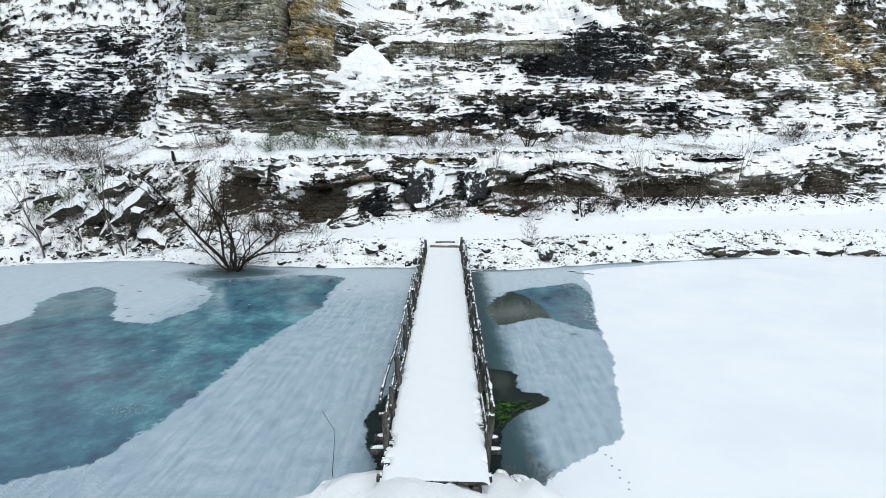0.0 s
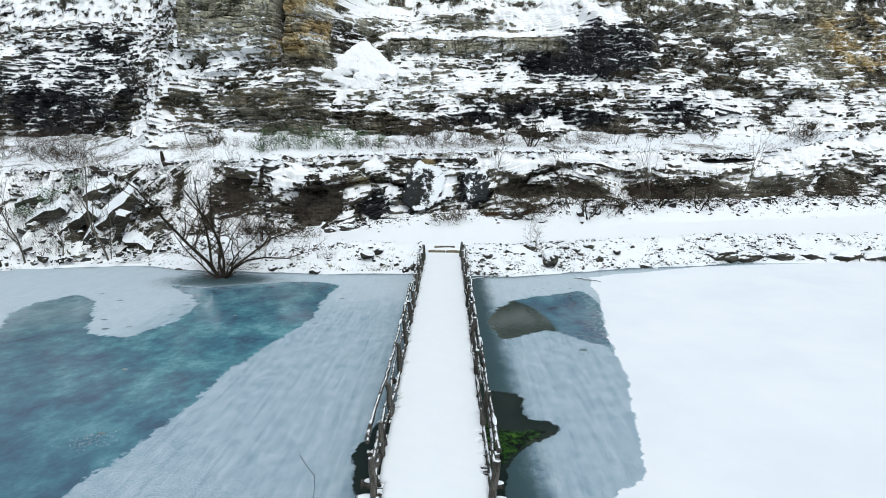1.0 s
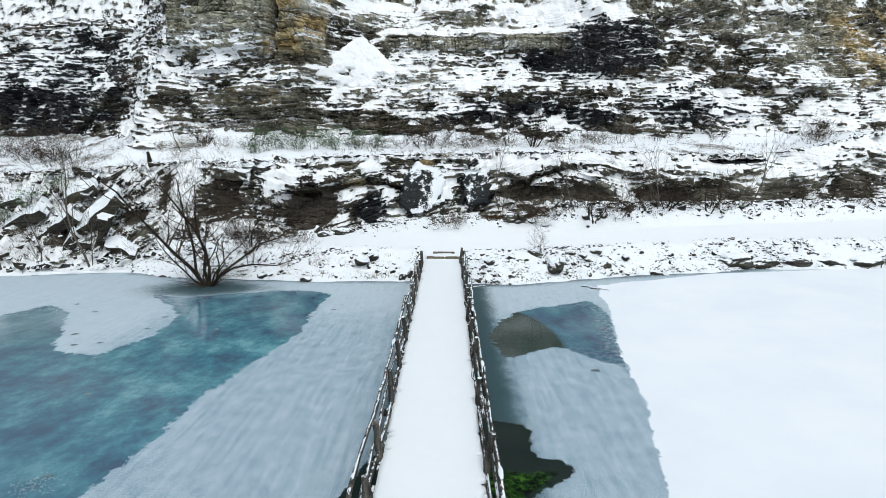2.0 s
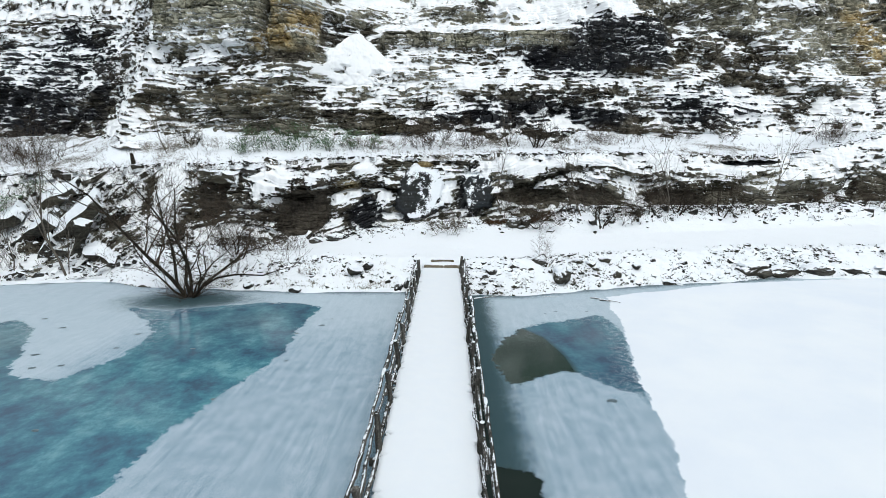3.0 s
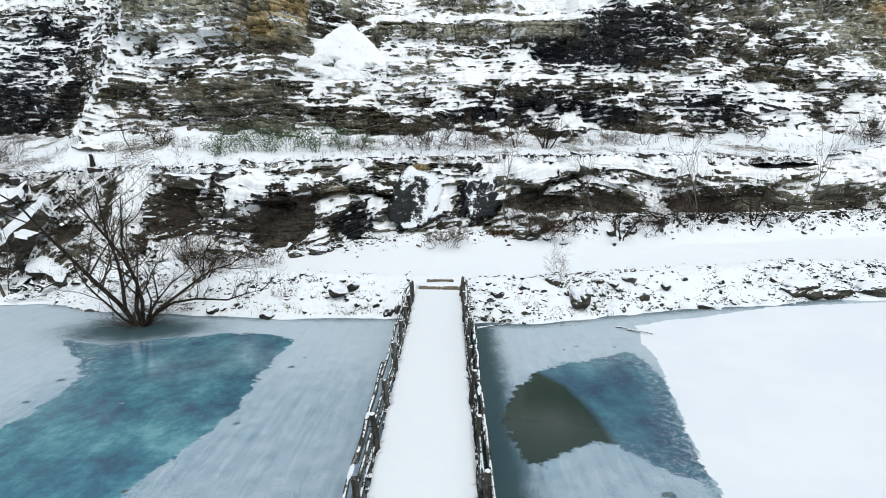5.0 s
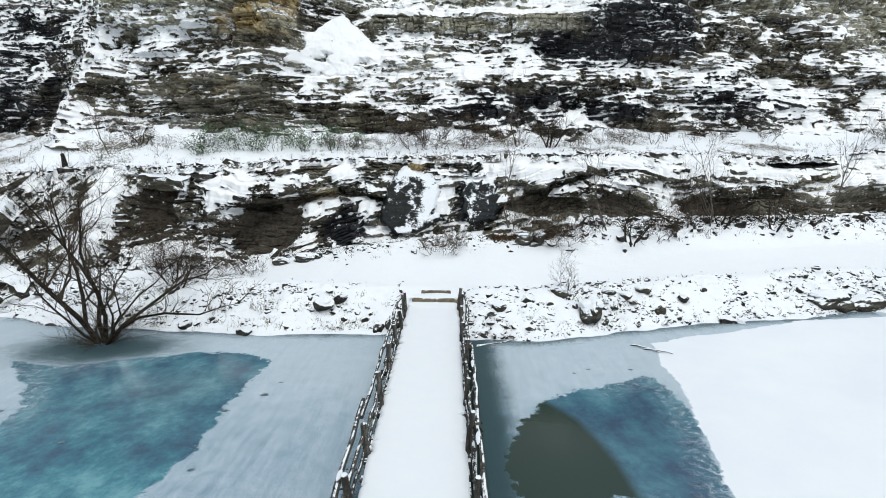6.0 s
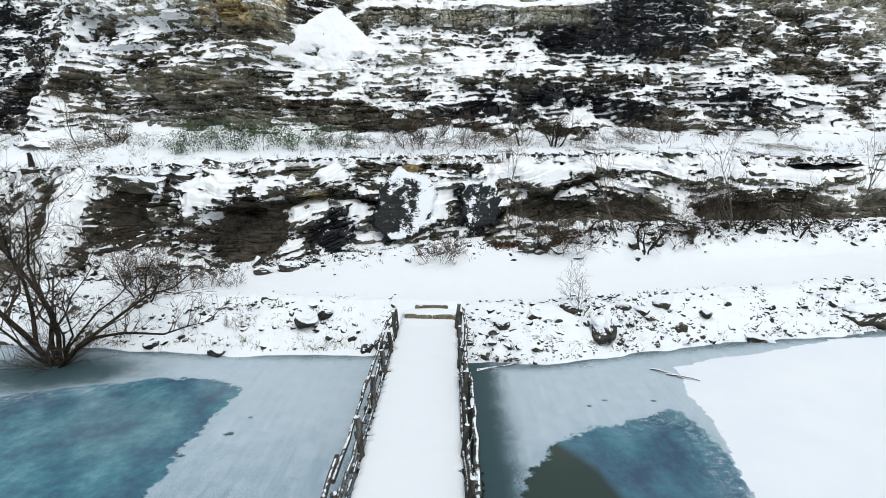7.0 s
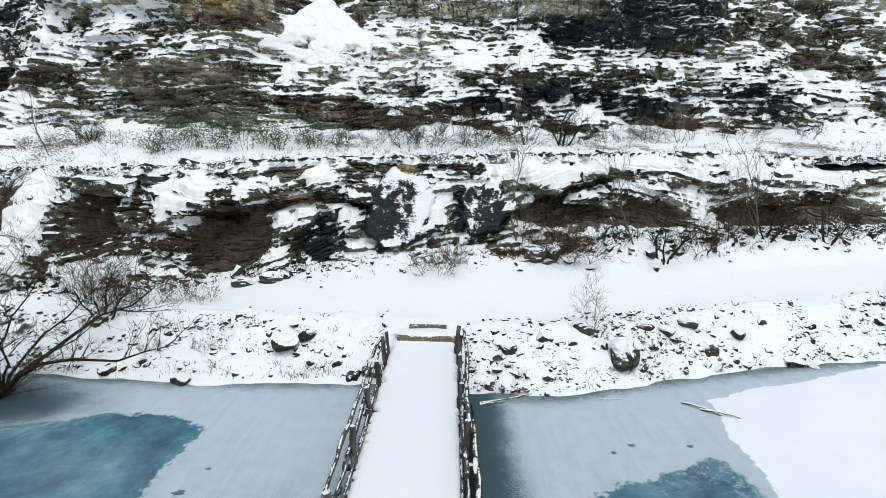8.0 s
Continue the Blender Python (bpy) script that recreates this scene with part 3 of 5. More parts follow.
    P = np.stack([X + 0.02 * fbm(X * 5, Z * 5, seed + 28, 2), laid, Z], -1)
    return tagged(new(name, grid_mesh(name, P, mat, attrs)), label, "cliff", kind="structure")


def spaced(*runs):
    """Places along a line, at a spacing of its own in every run (start, end, step)."""
    return np.concatenate([np.arange(a, b, s) for a, b, s in runs])


def inside(v, lo, hi, soft_by=0.15):
    return smooth(lo - soft_by, lo + soft_by, v) * smooth(hi + soft_by, hi - soft_by, v)


def buttress(x, z):
    """The smooth olive shoulder."""
    return inside(x, -20.0 - 0.12 * (z - 14), -12.7, 0.12) * smooth(12.2, 13.4, z + 0.35 * fbm(x * 0.7, z * 0.4, 91))


def pillar(x, z):
    """The ochre corner beside it."""
    return inside(x, -12.3, -9.55 + 0.05 * (z - 14), 0.12) * smooth(12.6, 13.2, z + 0.3 * fbm(x, z, 92))


def band(x, z):
    """The thick pale bed that runs to the black overhang."""
    w = z - 0.02 * x + 0.10 * fbm(x * 0.5, x * 0, 93)
    return inside(x, -5.6, 10.6, 0.5) * inside(w, 14.1, 15.45, 0.08)


def overhang(x, z):
    return inside(x, 9.4, 17.6, 0.6) * inside(z + 0.4 * fbm(x * 0.6, z * 0.6, 94), 12.6, 16.9, 0.3)


def brown_foot(x, z):
    return inside(x, -17.5, -9.5, 0.8) * inside(z + 0.5 * fbm(x * 0.5, z * 0.7, 95), 7.0, 10.3, 0.4)


def upper_trend(x, z):
    y = up_y(x, z) - 0.9 * buttress(x, z) - 0.6 * pillar(x, z) - 0.5 * band(x, z) - 0.35 * overhang(x, z)
    y = y + 0.9 * inside(x, -12.85, -12.3, 0.12) * smooth(12.6, 13.6, z)
    y = y + 0.7 * smooth(15.45, 15.6, z - 0.02 * x) * inside(x, -5.6, 9.0, 0.8)
    return y + 0.5 * smooth(16.3, 16.6, z) * inside(x, 18, 32, 1.0)


def upper_calm(x, z):
    return 1.0 - 0.72 * np.maximum(buttress(x, z) * smooth(13.6, 14.6, z), 0.8 * band(x, z)) - 0.25 * overhang(x, z)


def upper_room(x, z):
    bare = np.maximum.reduce([buttress(x, z) * smooth(13.7, 14.5, z + 0.4 * fbm(x * 0.5, z, 96)), pillar(x, z), band(x, z), 0.6 * overhang(x, z), 0.7 * brown_foot(x, z)])
    r = 0.045 + 0.17 * snowy(x, z) ** 1.2 + 0.17 * fbm(x * 0.6, z * 0.95, 97, 4) + 0.18 * fbm(x * 2.0, z * 2.6, 98, 3)
    gully = inside(x - 0.55 * (z - 7.0), -25.0, -23.2, 0.7) * smooth(15.5, 14, z)
    ledge = inside(z - 0.02 * x, 15.45, 15.95, 0.12) * inside(x, -5.6, 9.0, 0.6)
    field = inside(x, 3.6, 15.5, 0.8) * inside(z - 0.03 * x + 0.3 * fbm(x * 0.4, z, 99), 16.5, 18.4, 0.2)
    r = r + 0.2 * gully + 0.6 * ledge + 0.8 * field
    return r * (1 - bare) + bare * (0.045 + 0.16 * fbm(x * 0.8, z * 1.5, 100, 4))


def upper_tint(x, y, z):
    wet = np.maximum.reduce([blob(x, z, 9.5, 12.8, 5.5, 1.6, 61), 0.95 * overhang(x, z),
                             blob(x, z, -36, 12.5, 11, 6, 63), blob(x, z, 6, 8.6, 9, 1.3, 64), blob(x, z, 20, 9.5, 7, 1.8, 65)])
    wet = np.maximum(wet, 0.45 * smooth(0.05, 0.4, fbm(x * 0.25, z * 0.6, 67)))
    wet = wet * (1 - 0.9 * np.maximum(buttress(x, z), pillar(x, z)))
    och = np.maximum.reduce([pillar(x, z), blob(x, z, -12.9, 14.2, 0.7, 1.6, 72), 0.5 * blob(x, z, -13.5, 9.6, 3.4, 0.8, 74),
                             blob(x, z, 39, 15, 4.5, 5, 73)]) * smooth(-0.45, 0.15, fbm(x * 0.9, z * 0.8, 75))
    olive = np.maximum.reduce([buttress(x, z), 0.9 * pillar(x, z), band(x, z) * (1 - 0.6 * smooth(6, 9.5, x)), 0.8 * blob(x, z, 33, 16, 7, 5, 85), 0.5 * brown_foot(x, z),
                               0.7 * inside(z, 15.6, 20, 0.4) * inside(x, -9, 6, 1.5), 0.55 * blob(x, z, -5, 11.5, 7, 2.5, 84), 0.6 * inside(z, 15.8, 21, 0.4) * inside(x, 17, 40, 1.5)]) * (1 - 0.6 * wet)
    soil = np.maximum(blob(x, z, -37, 8.5, 6, 2.0, 76), 0.45 * brown_foot(x, z))
    return {"wet": wet, "ochre": 0.9 * np.clip(och, 0, 1), "soil": soil, "olive": np.clip(olive, 0, 1)}


def upper_dip(x, z):
    return -0.5 * np.sin(x * 0.11 + 0.6) - 0.012 * x + 0.30 * fbm(x * 0.12, z * 0.16, 102, 3) - 0.10 * np.clip(-18 - x, 0, 6)


def squared(xx, z, x):
    """Squared blocks with open upright joints, on the smooth shoulder, the corner and the pale bed."""
    on = np.maximum.reduce([0.6 * buttress(x, z), pillar(x, z), 0.6 * band(x, z)])
    a, b, c, fx, fz, joint = lattice(xx, z + 0.1 * fbm(x * 0.6, z * 0.5, 103, 2), 0.85, 0.95, 104)
    return on * (0.34 * (a - 0.5) + 0.25 * (c - 0.5) * (fx - 0.5) + 0.22 * smooth(0.10, 0.0, joint) * (b > 0.25))


UX_FINE = spaced((-56, -34, 0.11), (-34, 33, 0.06), (33, 50, 0.11))
UZ_FINE = spaced((6.2, 18.6, 0.045), (18.6, 24.6, 0.15))
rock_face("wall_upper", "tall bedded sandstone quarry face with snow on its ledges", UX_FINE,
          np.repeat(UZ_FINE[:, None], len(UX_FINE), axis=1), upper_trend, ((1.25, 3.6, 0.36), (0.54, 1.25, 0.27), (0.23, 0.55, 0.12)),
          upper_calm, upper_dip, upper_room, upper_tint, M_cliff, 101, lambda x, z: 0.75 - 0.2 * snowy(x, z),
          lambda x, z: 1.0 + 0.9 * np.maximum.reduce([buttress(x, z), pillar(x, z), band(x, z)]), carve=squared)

# The low face: smooth slabs that hold snow (along, share of the height, half sizes, depth of snow) and dark hollows.
SNOW_SLABS = ((-12.4, 0.14, 1.4, 0.14, 0.3), (-14.9, 0.55, 0.9, 0.45, 0.4), (-9.7, 0.68, 1.1, 0.28, 0.4), (-7.3, 0.72, 0.5, 0.08, 0.3), (-4.6, 0.82, 0.8, 0.12, 0.5), (-5.6, 0.44, 0.9, 0.14, 0.3),
              (-3.7, 0.42, 0.5, 0.22, 0.3), (0.0, 0.55, 0.45, 0.4, 0.35), (4.6, 0.76, 2.2, 0.18, 0.7), (3.6, 0.42, 0.8, 0.08, 0.3), (8.4, 0.86, 1.5, 0.10, 0.5),
              (10.9, 0.55, 0.8, 0.4, 0.14), (13.3, 0.82, 1.4, 0.16, 0.8), (17.8, 0.70, 1.7, 0.11, 0.7), (21.6, 0.55, 1.1, 0.08, 0.5), (25.5, 0.85, 1.6, 0.10, 0.3))
HOLLOWS = ((-16.2, 0.62, 0.35, 0.28, 0.45), (-17.0, 0.42, 0.8, 0.10, 0.45), (-20.0, 0.30, 0.9, 0.22, 0.5), (-12.6, 0.56, 0.9, 0.28, 0.8), (-8.2, 0.28, 1.5, 0.28, 0.8), (5.3, 0.36, 2.0, 0.15, 0.5), (8.3, 0.32, 1.7, 0.18, 0.6), (13.6, 0.28, 1.9, 0.18, 0.6),
           (19.5, 0.89, 2.7, 0.045, 0.8), (18.0, 0.25, 2.4, 0.25, 0.4), (22.5, 0.25, 1.8, 0.25, 0.4), (28.5, 0.30, 2.4, 0.20, 0.4), (-4.6, 0.16, 1.2, 0.16, 0.3))


def share(x, z):
    return (z - low_z(x)) / np.maximum(top_z(x) - low_z(x), 1)


def lumps(rows, x, k, seed):
    edge = 0.55 * fbm(x * 0.9, k * 3.4, seed, 4)
    out = np.zeros(np.broadcast(x, k).shape)
    for cx, ck, rx, rk, v in rows:
        out = np.maximum(out, v * smooth(1.12, 0.72, np.sqrt(((x - cx) / rx) ** 2 + ((k - ck) / rk) ** 2) + edge))
    return out


def sill(x, z, xs, zs):
    """A thin undercut line below the block or slab that stands out over it: how much it is cut, how much the rock above stands out."""
    w = z - np.interp(x, xs, zs) - 0.12 * fbm(x * 1.6, x * 0, 655, 3)
    on = smooth(xs[0] - 0.3, xs[0] + 0.2, x) * smooth(xs[-1] + 0.3, xs[-1] - 0.2, x)
    return on * inside(w, -0.30, 0.0, 0.05), on * smooth(-0.06, 0.06, w) * smooth(1.4, 0.5, w)


def sills(x, z):
    a, b = sill(x, z, (2.2, 3.1, 4.8, 6.0, 7.2), (3.0, 3.7, 4.25, 4.7, 5.05)), sill(x, z, (-9.6, -8.0, -6.5, -4.9, -3.6, -2.7), (3.6, 3.7, 3.9, 4.3, 4.1, 3.8))
    return np.maximum(a[0], b[0]), np.maximum(a[1], b[1])


def lower_trend(x, z):
    k = np.clip(share(x, z), -0.25, 1.1)
    ramp = low_y(x) + (top_y(x) - low_y(x)) * k
    fold = 0.55 + 0.08 * np.sin(x * 0.7) + 0.05 * np.sin(x * 1.9 + 1)
    rocky = smooth(-15.0, -13.2, x)
    belly = -0.45 * smooth(fold - 0.03, fold + 0.03, k) * smooth(1.0, 0.8, k) * rocky
    slabs = lumps(SNOW_SLABS, x, k, 600)
    cut, out = sills(x, z)
    return ramp + belly + 0.45 * cut - 0.35 * out + (lumps(HOLLOWS, x, k, 640) - 0.15 * (slabs > 0.1)) * smooth(-25.0, -23.0, x)


def lower_calm(x, z):
    k = share(x, z)
    return 0.95 - 0.55 * np.clip(lumps(SNOW_SLABS, x, k, 600) * 2.2, 0, 1) - 0.78 * np.clip(lumps(HOLLOWS, x, k, 640) * 1.5, 0, 1) + 0.45 * smooth(-14.5, -16.5, x)


def lower_room(x, z):
    k = share(x, z)
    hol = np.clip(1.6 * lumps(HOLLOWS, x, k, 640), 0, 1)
    r = 0.13 + 0.75 * lumps(SNOW_SLABS, x, k, 600) + 0.20 * fbm(x * 0.9, z * 1.2, 651, 4) + 0.22 * fbm(x * 3.0, z * 4.0, 652, 3)
    r = r + 0.12 * smooth(0.45, 0.65, k) * smooth(1.0, 2.0, x) + 0.25 * smooth(0.86, 1.0, k) + 0.10 * smooth(-14.0, -15.5, x) + 0.05 * smooth(20, 24, x)
    r = r - 0.22 * inside(k, 0.84, 0.95, 0.03) * inside(x, -13, 1.5, 0.5)
    return r * (1 - hol) - 0.10 * hol - 0.3 * sills(x, z)[0]


def lower_tint(x, y, z):
    k = share(x, z)
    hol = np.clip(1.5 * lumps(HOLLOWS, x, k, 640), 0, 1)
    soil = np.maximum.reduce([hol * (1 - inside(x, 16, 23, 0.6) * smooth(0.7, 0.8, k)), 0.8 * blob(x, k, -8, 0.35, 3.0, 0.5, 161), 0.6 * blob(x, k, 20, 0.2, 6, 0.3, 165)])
    wet = np.maximum.reduce([blob(x, k, 1.4, 0.5, 1.0, 0.5, 171), blob(x, k, -2.2, 0.35, 0.7, 0.4, 172), blob(x, k, -4.6, 0.2, 1.4, 0.3, 173), hol * inside(x, 16, 23, 0.6) * smooth(0.7, 0.8, k)])
    och = np.maximum(blob(x, k, -5.8, 0.62, 0.8, 0.08, 175), blob(x, k, -1.4, 0.85, 0.6, 0.1, 176)) * 0.6
    olive = 0.5 * blob(x, k, 22, 0.6, 4, 0.4, 177) + 0.3 * smooth(-0.1, 0.3, fbm(x * 0.4, z * 0.7, 178))
    return {"wet": wet, "ochre": och, "soil": 0.9 * soil, "olive": olive}


def lower_dip(x, z):
    fold = 1.0 * np.exp(-((x - 6.0) / 3.5) ** 2) - 0.7 * np.exp(-((x + 7.5) / 2.6) ** 2) + 0.5 * np.exp(-((x - 16) / 2.5) ** 2) + 0.6 * np.exp(-((x - 27) / 4) ** 2)
    return -fold + np.where(x < -13.5, 0.62 * (x + 13.5) * np.cos((x + 13.5) * 0.55), 0) + 0.25 * fbm(x * 0.3, z * 0.3, 179, 3)


LX_FINE = spaced((-48, -25, 0.09), (-25, 26, 0.042), (26, 46, 0.08))
LK_FINE = np.linspace(0, 1, 150)
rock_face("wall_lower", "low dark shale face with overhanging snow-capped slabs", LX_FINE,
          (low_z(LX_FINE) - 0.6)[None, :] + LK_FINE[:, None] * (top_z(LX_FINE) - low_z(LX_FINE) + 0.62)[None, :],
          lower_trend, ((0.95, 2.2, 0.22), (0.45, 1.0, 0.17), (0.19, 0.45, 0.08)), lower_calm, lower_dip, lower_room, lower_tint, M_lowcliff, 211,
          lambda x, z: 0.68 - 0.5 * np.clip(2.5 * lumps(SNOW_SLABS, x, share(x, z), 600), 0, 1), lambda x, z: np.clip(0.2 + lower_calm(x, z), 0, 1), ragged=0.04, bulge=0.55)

# ---- talus cone ----
gu, gv = np.meshgrid(np.linspace(-1, 1, 150), np.linspace(0, 1, 90))
Z = 14.75 - 4.6 * gv
half = 0.35 + 4.3 * gv
X = -7.15 + gu * half * np.where(gu < 0, 1.0, 1.15) * (1 + 0.15 * fbm(gv * 4, gu * 0.8, 301))
rim = np.maximum(np.abs(gu) ** 2, gv ** 2 * 1.02) + 0.65 * fbm(X * 0.9, Z * 1.2, 304, 4)
Y = np.minimum(face_trend(X, Z), 21.4 - 0.85 * (14.6 - Z)) - 1.2 * (1 - 0.9 * gv ** 1.5) + 0.5 * gu ** 2 + 1.8 * smooth(0.55, 1.25, rim) + 0.15 * fbm(X * 0.8, Z * 0.8, 302) + 0.08 * fbm(X * 3, Z * 3, 303)
tagged(new("snow_heap", grid_mesh("snow_heap", np.stack([X, Y, Z], -1)[::-1], M_cliff,
           {"wet": 0.2, "ochre": 0.0, "soil": 0.0, "olive": 0.4, "tone": 0.0, "settled": (0.135 - 0.13 * smooth(0.5, 1.0, rim) + 0.09 * fbm(X * 3.5, Z * 4.5, 306, 4))[::-1]}, flat=False)),
       "cone of snow-covered scree below the ochre corner", "snow", kind="structure")


# ---- the frozen lake ----
def outline(pts):
    """Signed distance to a closed outline: positive inside."""
    pts = np.array(pts, float)

    def field(x, y):
        best = np.full(x.shape, 1e9)
        inside = np.zeros(x.shape, bool)
        for i in range(len(pts)):
            ax, ay = pts[i]
            bx, by = pts[(i + 1) % len(pts)]
            ex, ey = bx - ax, by - ay
            t = np.clip(((x - ax) * ex + (y - ay) * ey) / (ex * ex + ey * ey), 0, 1)
            best = np.minimum(best, (x - ax - t * ex) ** 2 + (y - ay - t * ey) ** 2)
            inside ^= ((ay > y) != (by > y)) & (x < ex * (y - ay) / (ey if ey else 1e-9) + ax)
        return np.where(inside, 1, -1) * np.sqrt(best)
    return field


snow_field = outline([(6.8, -1.2), (6.55, -2.6), (6.45, -4.6), (5.9, -7.2), (5.5, -9.4), (5.3, -11.2), (5.1, -13), (4.5, -15.5), (4.15, -17.2),
                      (2.7, -18.3), (2.0, -19.2), (2, -40), (80, -40), (80, 12), (13, 1.35), (11.1, 0.6), (9.8, 0.0), (8.2, -0.5)])
clear_left = outline([(-4.65, -2.8), (-4.8, -5.5), (-4.55, -7.6), (-5.05, -10.0), (-5.55, -12.4), (-5.65, -14.5), (-5.9, -16.5), (-6.3, -18.4), (-8, -19.3),
                      (-30, -24), (-34, -12), (-15.2, -10.4), (-14.9, -9.2), (-16, -7.6), (-16.2, -6), (-15.4, -4.7), (-14.0, -5.6), (-13.1, -7),
                      (-11.6, -9.6), (-10, -10.0), (-9.35, -8.2), (-9.5, -6.2), (-10.4, -4.9), (-12.3, -3.1), (-10.4, -3.5), (-9.2, -2.9), (-7.1, -2.3), (-5.9, -2.3)])
clear_right = outline([(2.79, -5.4), (3.27, -4.95), (3.7, -4.6), (4.2, -4.6), (4.8, -4.2), (5.4, -3.9), (5.95, -3.75), (6.12, -4.4), (6.16, -5.3), (6.05, -6.7), (5.85, -7.6),
                       (5.6, -8.8), (5.45, -9.95), (5.35, -10.9), (5.1, -10.3), (4.66, -9.95), (4.3, -9.5), (3.9, -9.05), (3.54, -9.0), (3.05, -9.25), (2.57, -9.6), (2.28, -9.9), (1.96, -9.6),
                       (1.77, -8.85), (1.7, -7.85), (2.03, -6.6)])
brown_right = outline([(2.75, -5.2), (3.39, -6.2), (3.71, -7.3), (3.86, -8.2), (3.92, -9.0), (4.0, -9.6), (1, -11), (1, -5)])
water_right = outline([(0.8, -13.4), (1.58, -13.6), (2.14, -13.75), (2.29, -14.1), (2.15, -14.8), (2.3, -15.1), (2.71, -15.13), (2.9, -15.4), (2.77, -15.7), (2.25, -16.05), (1.89, -16.5), (1.64, -17.0),
                       (1.55, -17.6), (1.58, -18.1), (1.33, -18.4), (1.2, -19), (0.2, -19)])
weed_right = outline([(0.8, -14.6), (1.4, -14.7), (1.5, -15.5), (2.15, -15.55), (2.5, -15.5), (2.26, -15.95), (1.91, -16.25), (1.66, -16.7), (1.4, -16.95), (0.8, -17)])
water_left = outline([(-0.3, -14.4), (-0.85, -14.9), (-1.05, -15.35), (-1.22, -15.95), (-1.36, -16.3), (-1.4, -16.65), (-1.28, -17.1), (-1.12, -17.7), (-0.94, -18.1), (-0.7, -19), (0.2, -19), (0.2, -14.4)])
gx = np.concatenate([np.linspace(-90, -24, 60), np.linspace(-23.9, 18, 420), np.linspace(18.2, 90, 60)])
gy = np.concatenate([np.linspace(-90, -24, 40), np.linspace(-23.9, 4.5, 290)])
X, Y = np.meshgrid(gx, gy)
sn = snow_field(X, Y)
cl = np.maximum(clear_left(X, Y), clear_right(X, Y))
op = np.maximum(water_right(X, Y), water_left(X, Y))
core = np.where((Y < -1.4) & (Y > -19), 0.20 - np.abs(X + 0.12 + (Y + 0.3) * 0.0243 - 1.02), -3)
op = np.maximum(op, core)
bridge_x = -0.12 - (Y + 0.3) * 0.0243
strip = np.where((Y < -1.0) & (Y > -19), 0.92 - 0.98 * np.abs(X - bridge_x - 1.05), -3)
strip_l = np.where((Y < -3) & (Y > -19), 0.05 * (-Y) / 19 + 0.1 - np.abs(X - bridge_x + 1.15), -3)
rim = np.where(np.abs(X - 0.2) < 16, 0.25 - np.abs(Y - shore(X) + 0.1), -3)
# Dark reflection round the willow's foot, put into the ice colour.
reflection_rim = 1.9 - np.sqrt(((X + 10.4) * 0.75) ** 2 + ((Y + 2.0) * 1.3) ** 2)
thin = np.maximum.reduce([strip * 1.3, strip_l, rim, 0.5 * reflection_rim])
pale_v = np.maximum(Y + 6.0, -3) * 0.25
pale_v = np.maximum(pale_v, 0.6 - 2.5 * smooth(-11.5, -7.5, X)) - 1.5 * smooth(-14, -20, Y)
deep = np.clip(-(X + 9) * 0.5 - (Y + 13) * 0.45, -4, 4)
deep = np.maximum(deep, 4.5 * np.exp(-((X + 10.0) / 2.6) ** 2 - ((Y + 3.7) / 0.9) ** 2) - 2)
# Mild slate tint off the far shore paints in the cliff's dark reflection.
deep = np.maximum(deep, 0.9 * smooth(-9, -4, Y) - 0.9 - 4 * smooth(-8, -10, Y))
deep = np.where(X > 1, 2.2 - 0.4 * (Y + 7), deep)
haze = np.clip(np.exp(-((X + 14.5) / 2.6) ** 2 - ((Y + 7.0) / 2.2) ** 2) + 0.55 * np.exp(-((X + 6.6) / 1.8) ** 2 - ((Y + 4.6) / 1.4) ** 2), 0, 1)
laced = np.where(X > 1, smooth(3.6, 5.4, X), smooth(-8.5, -5.0, Y) * smooth(-7.0, -8.5, X))
Zi = 0.0 * X + 0.025 * smooth(0.05, 0.35, sn) - 0.02 * smooth(0.0, 0.2, op)
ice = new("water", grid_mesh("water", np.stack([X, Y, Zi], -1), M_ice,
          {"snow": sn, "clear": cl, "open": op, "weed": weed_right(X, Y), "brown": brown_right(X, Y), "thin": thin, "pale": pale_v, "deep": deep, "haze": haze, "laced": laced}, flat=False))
tagged(ice, "frozen quarry lake with frosted, clear turquoise and snow-covered ice", "ice", kind="structure")

# Near bank under the camera's end of the bridge.
gx = np.linspace(-40, 40, 560)
gt = np.linspace(0, 1, 60)
X = np.broadcast_to(gx, (60, 560))
edge_y = -18.75 - 0.8 * smooth(1.4, 2.3, np.abs(gx - 0.25)) - 5.0 * smooth(2.0, 5.5, np.abs(gx - 0.2)) + 0.15 * fbm(gx * 1.3, gx * 0, 402)
Y = edge_y[None, :] + 0.5 - gt[:, None] ** 1.6 * 60
dn = edge_y[None, :] - Y
Z = -0.3 + 0.75 * smooth(-0.35, 0.7, dn) + 0.15 * smooth(0.7, 3, dn) + 0.46 * np.exp(-((X - 0.36) / 0.75) ** 2) * smooth(0.75, 1.5, dn) + 0.1 * fbm(X, Y, 403) * smooth(0, 1, dn) + 1.5 * ridge_rubble(X, Y, 405) * smooth(-0.2, 0.2, dn) * smooth(3, 1, dn)
tagged(new("ground", grid_mesh("ground", np.stack([X, Y, Z], -1)[::-1], M_bank, {"drift": 0.02, "wet": 0.0, "ochre": 0.0, "soil": 0.0}, flat=False)),
       "snow-covered near shore at the foot of the footbridge", "ground", kind="structure")

# ---- round timber and the footbridge ----
DECK = 0.80


def axis_x(y):
    return -0.12 - (y + 0.3) * 0.0243


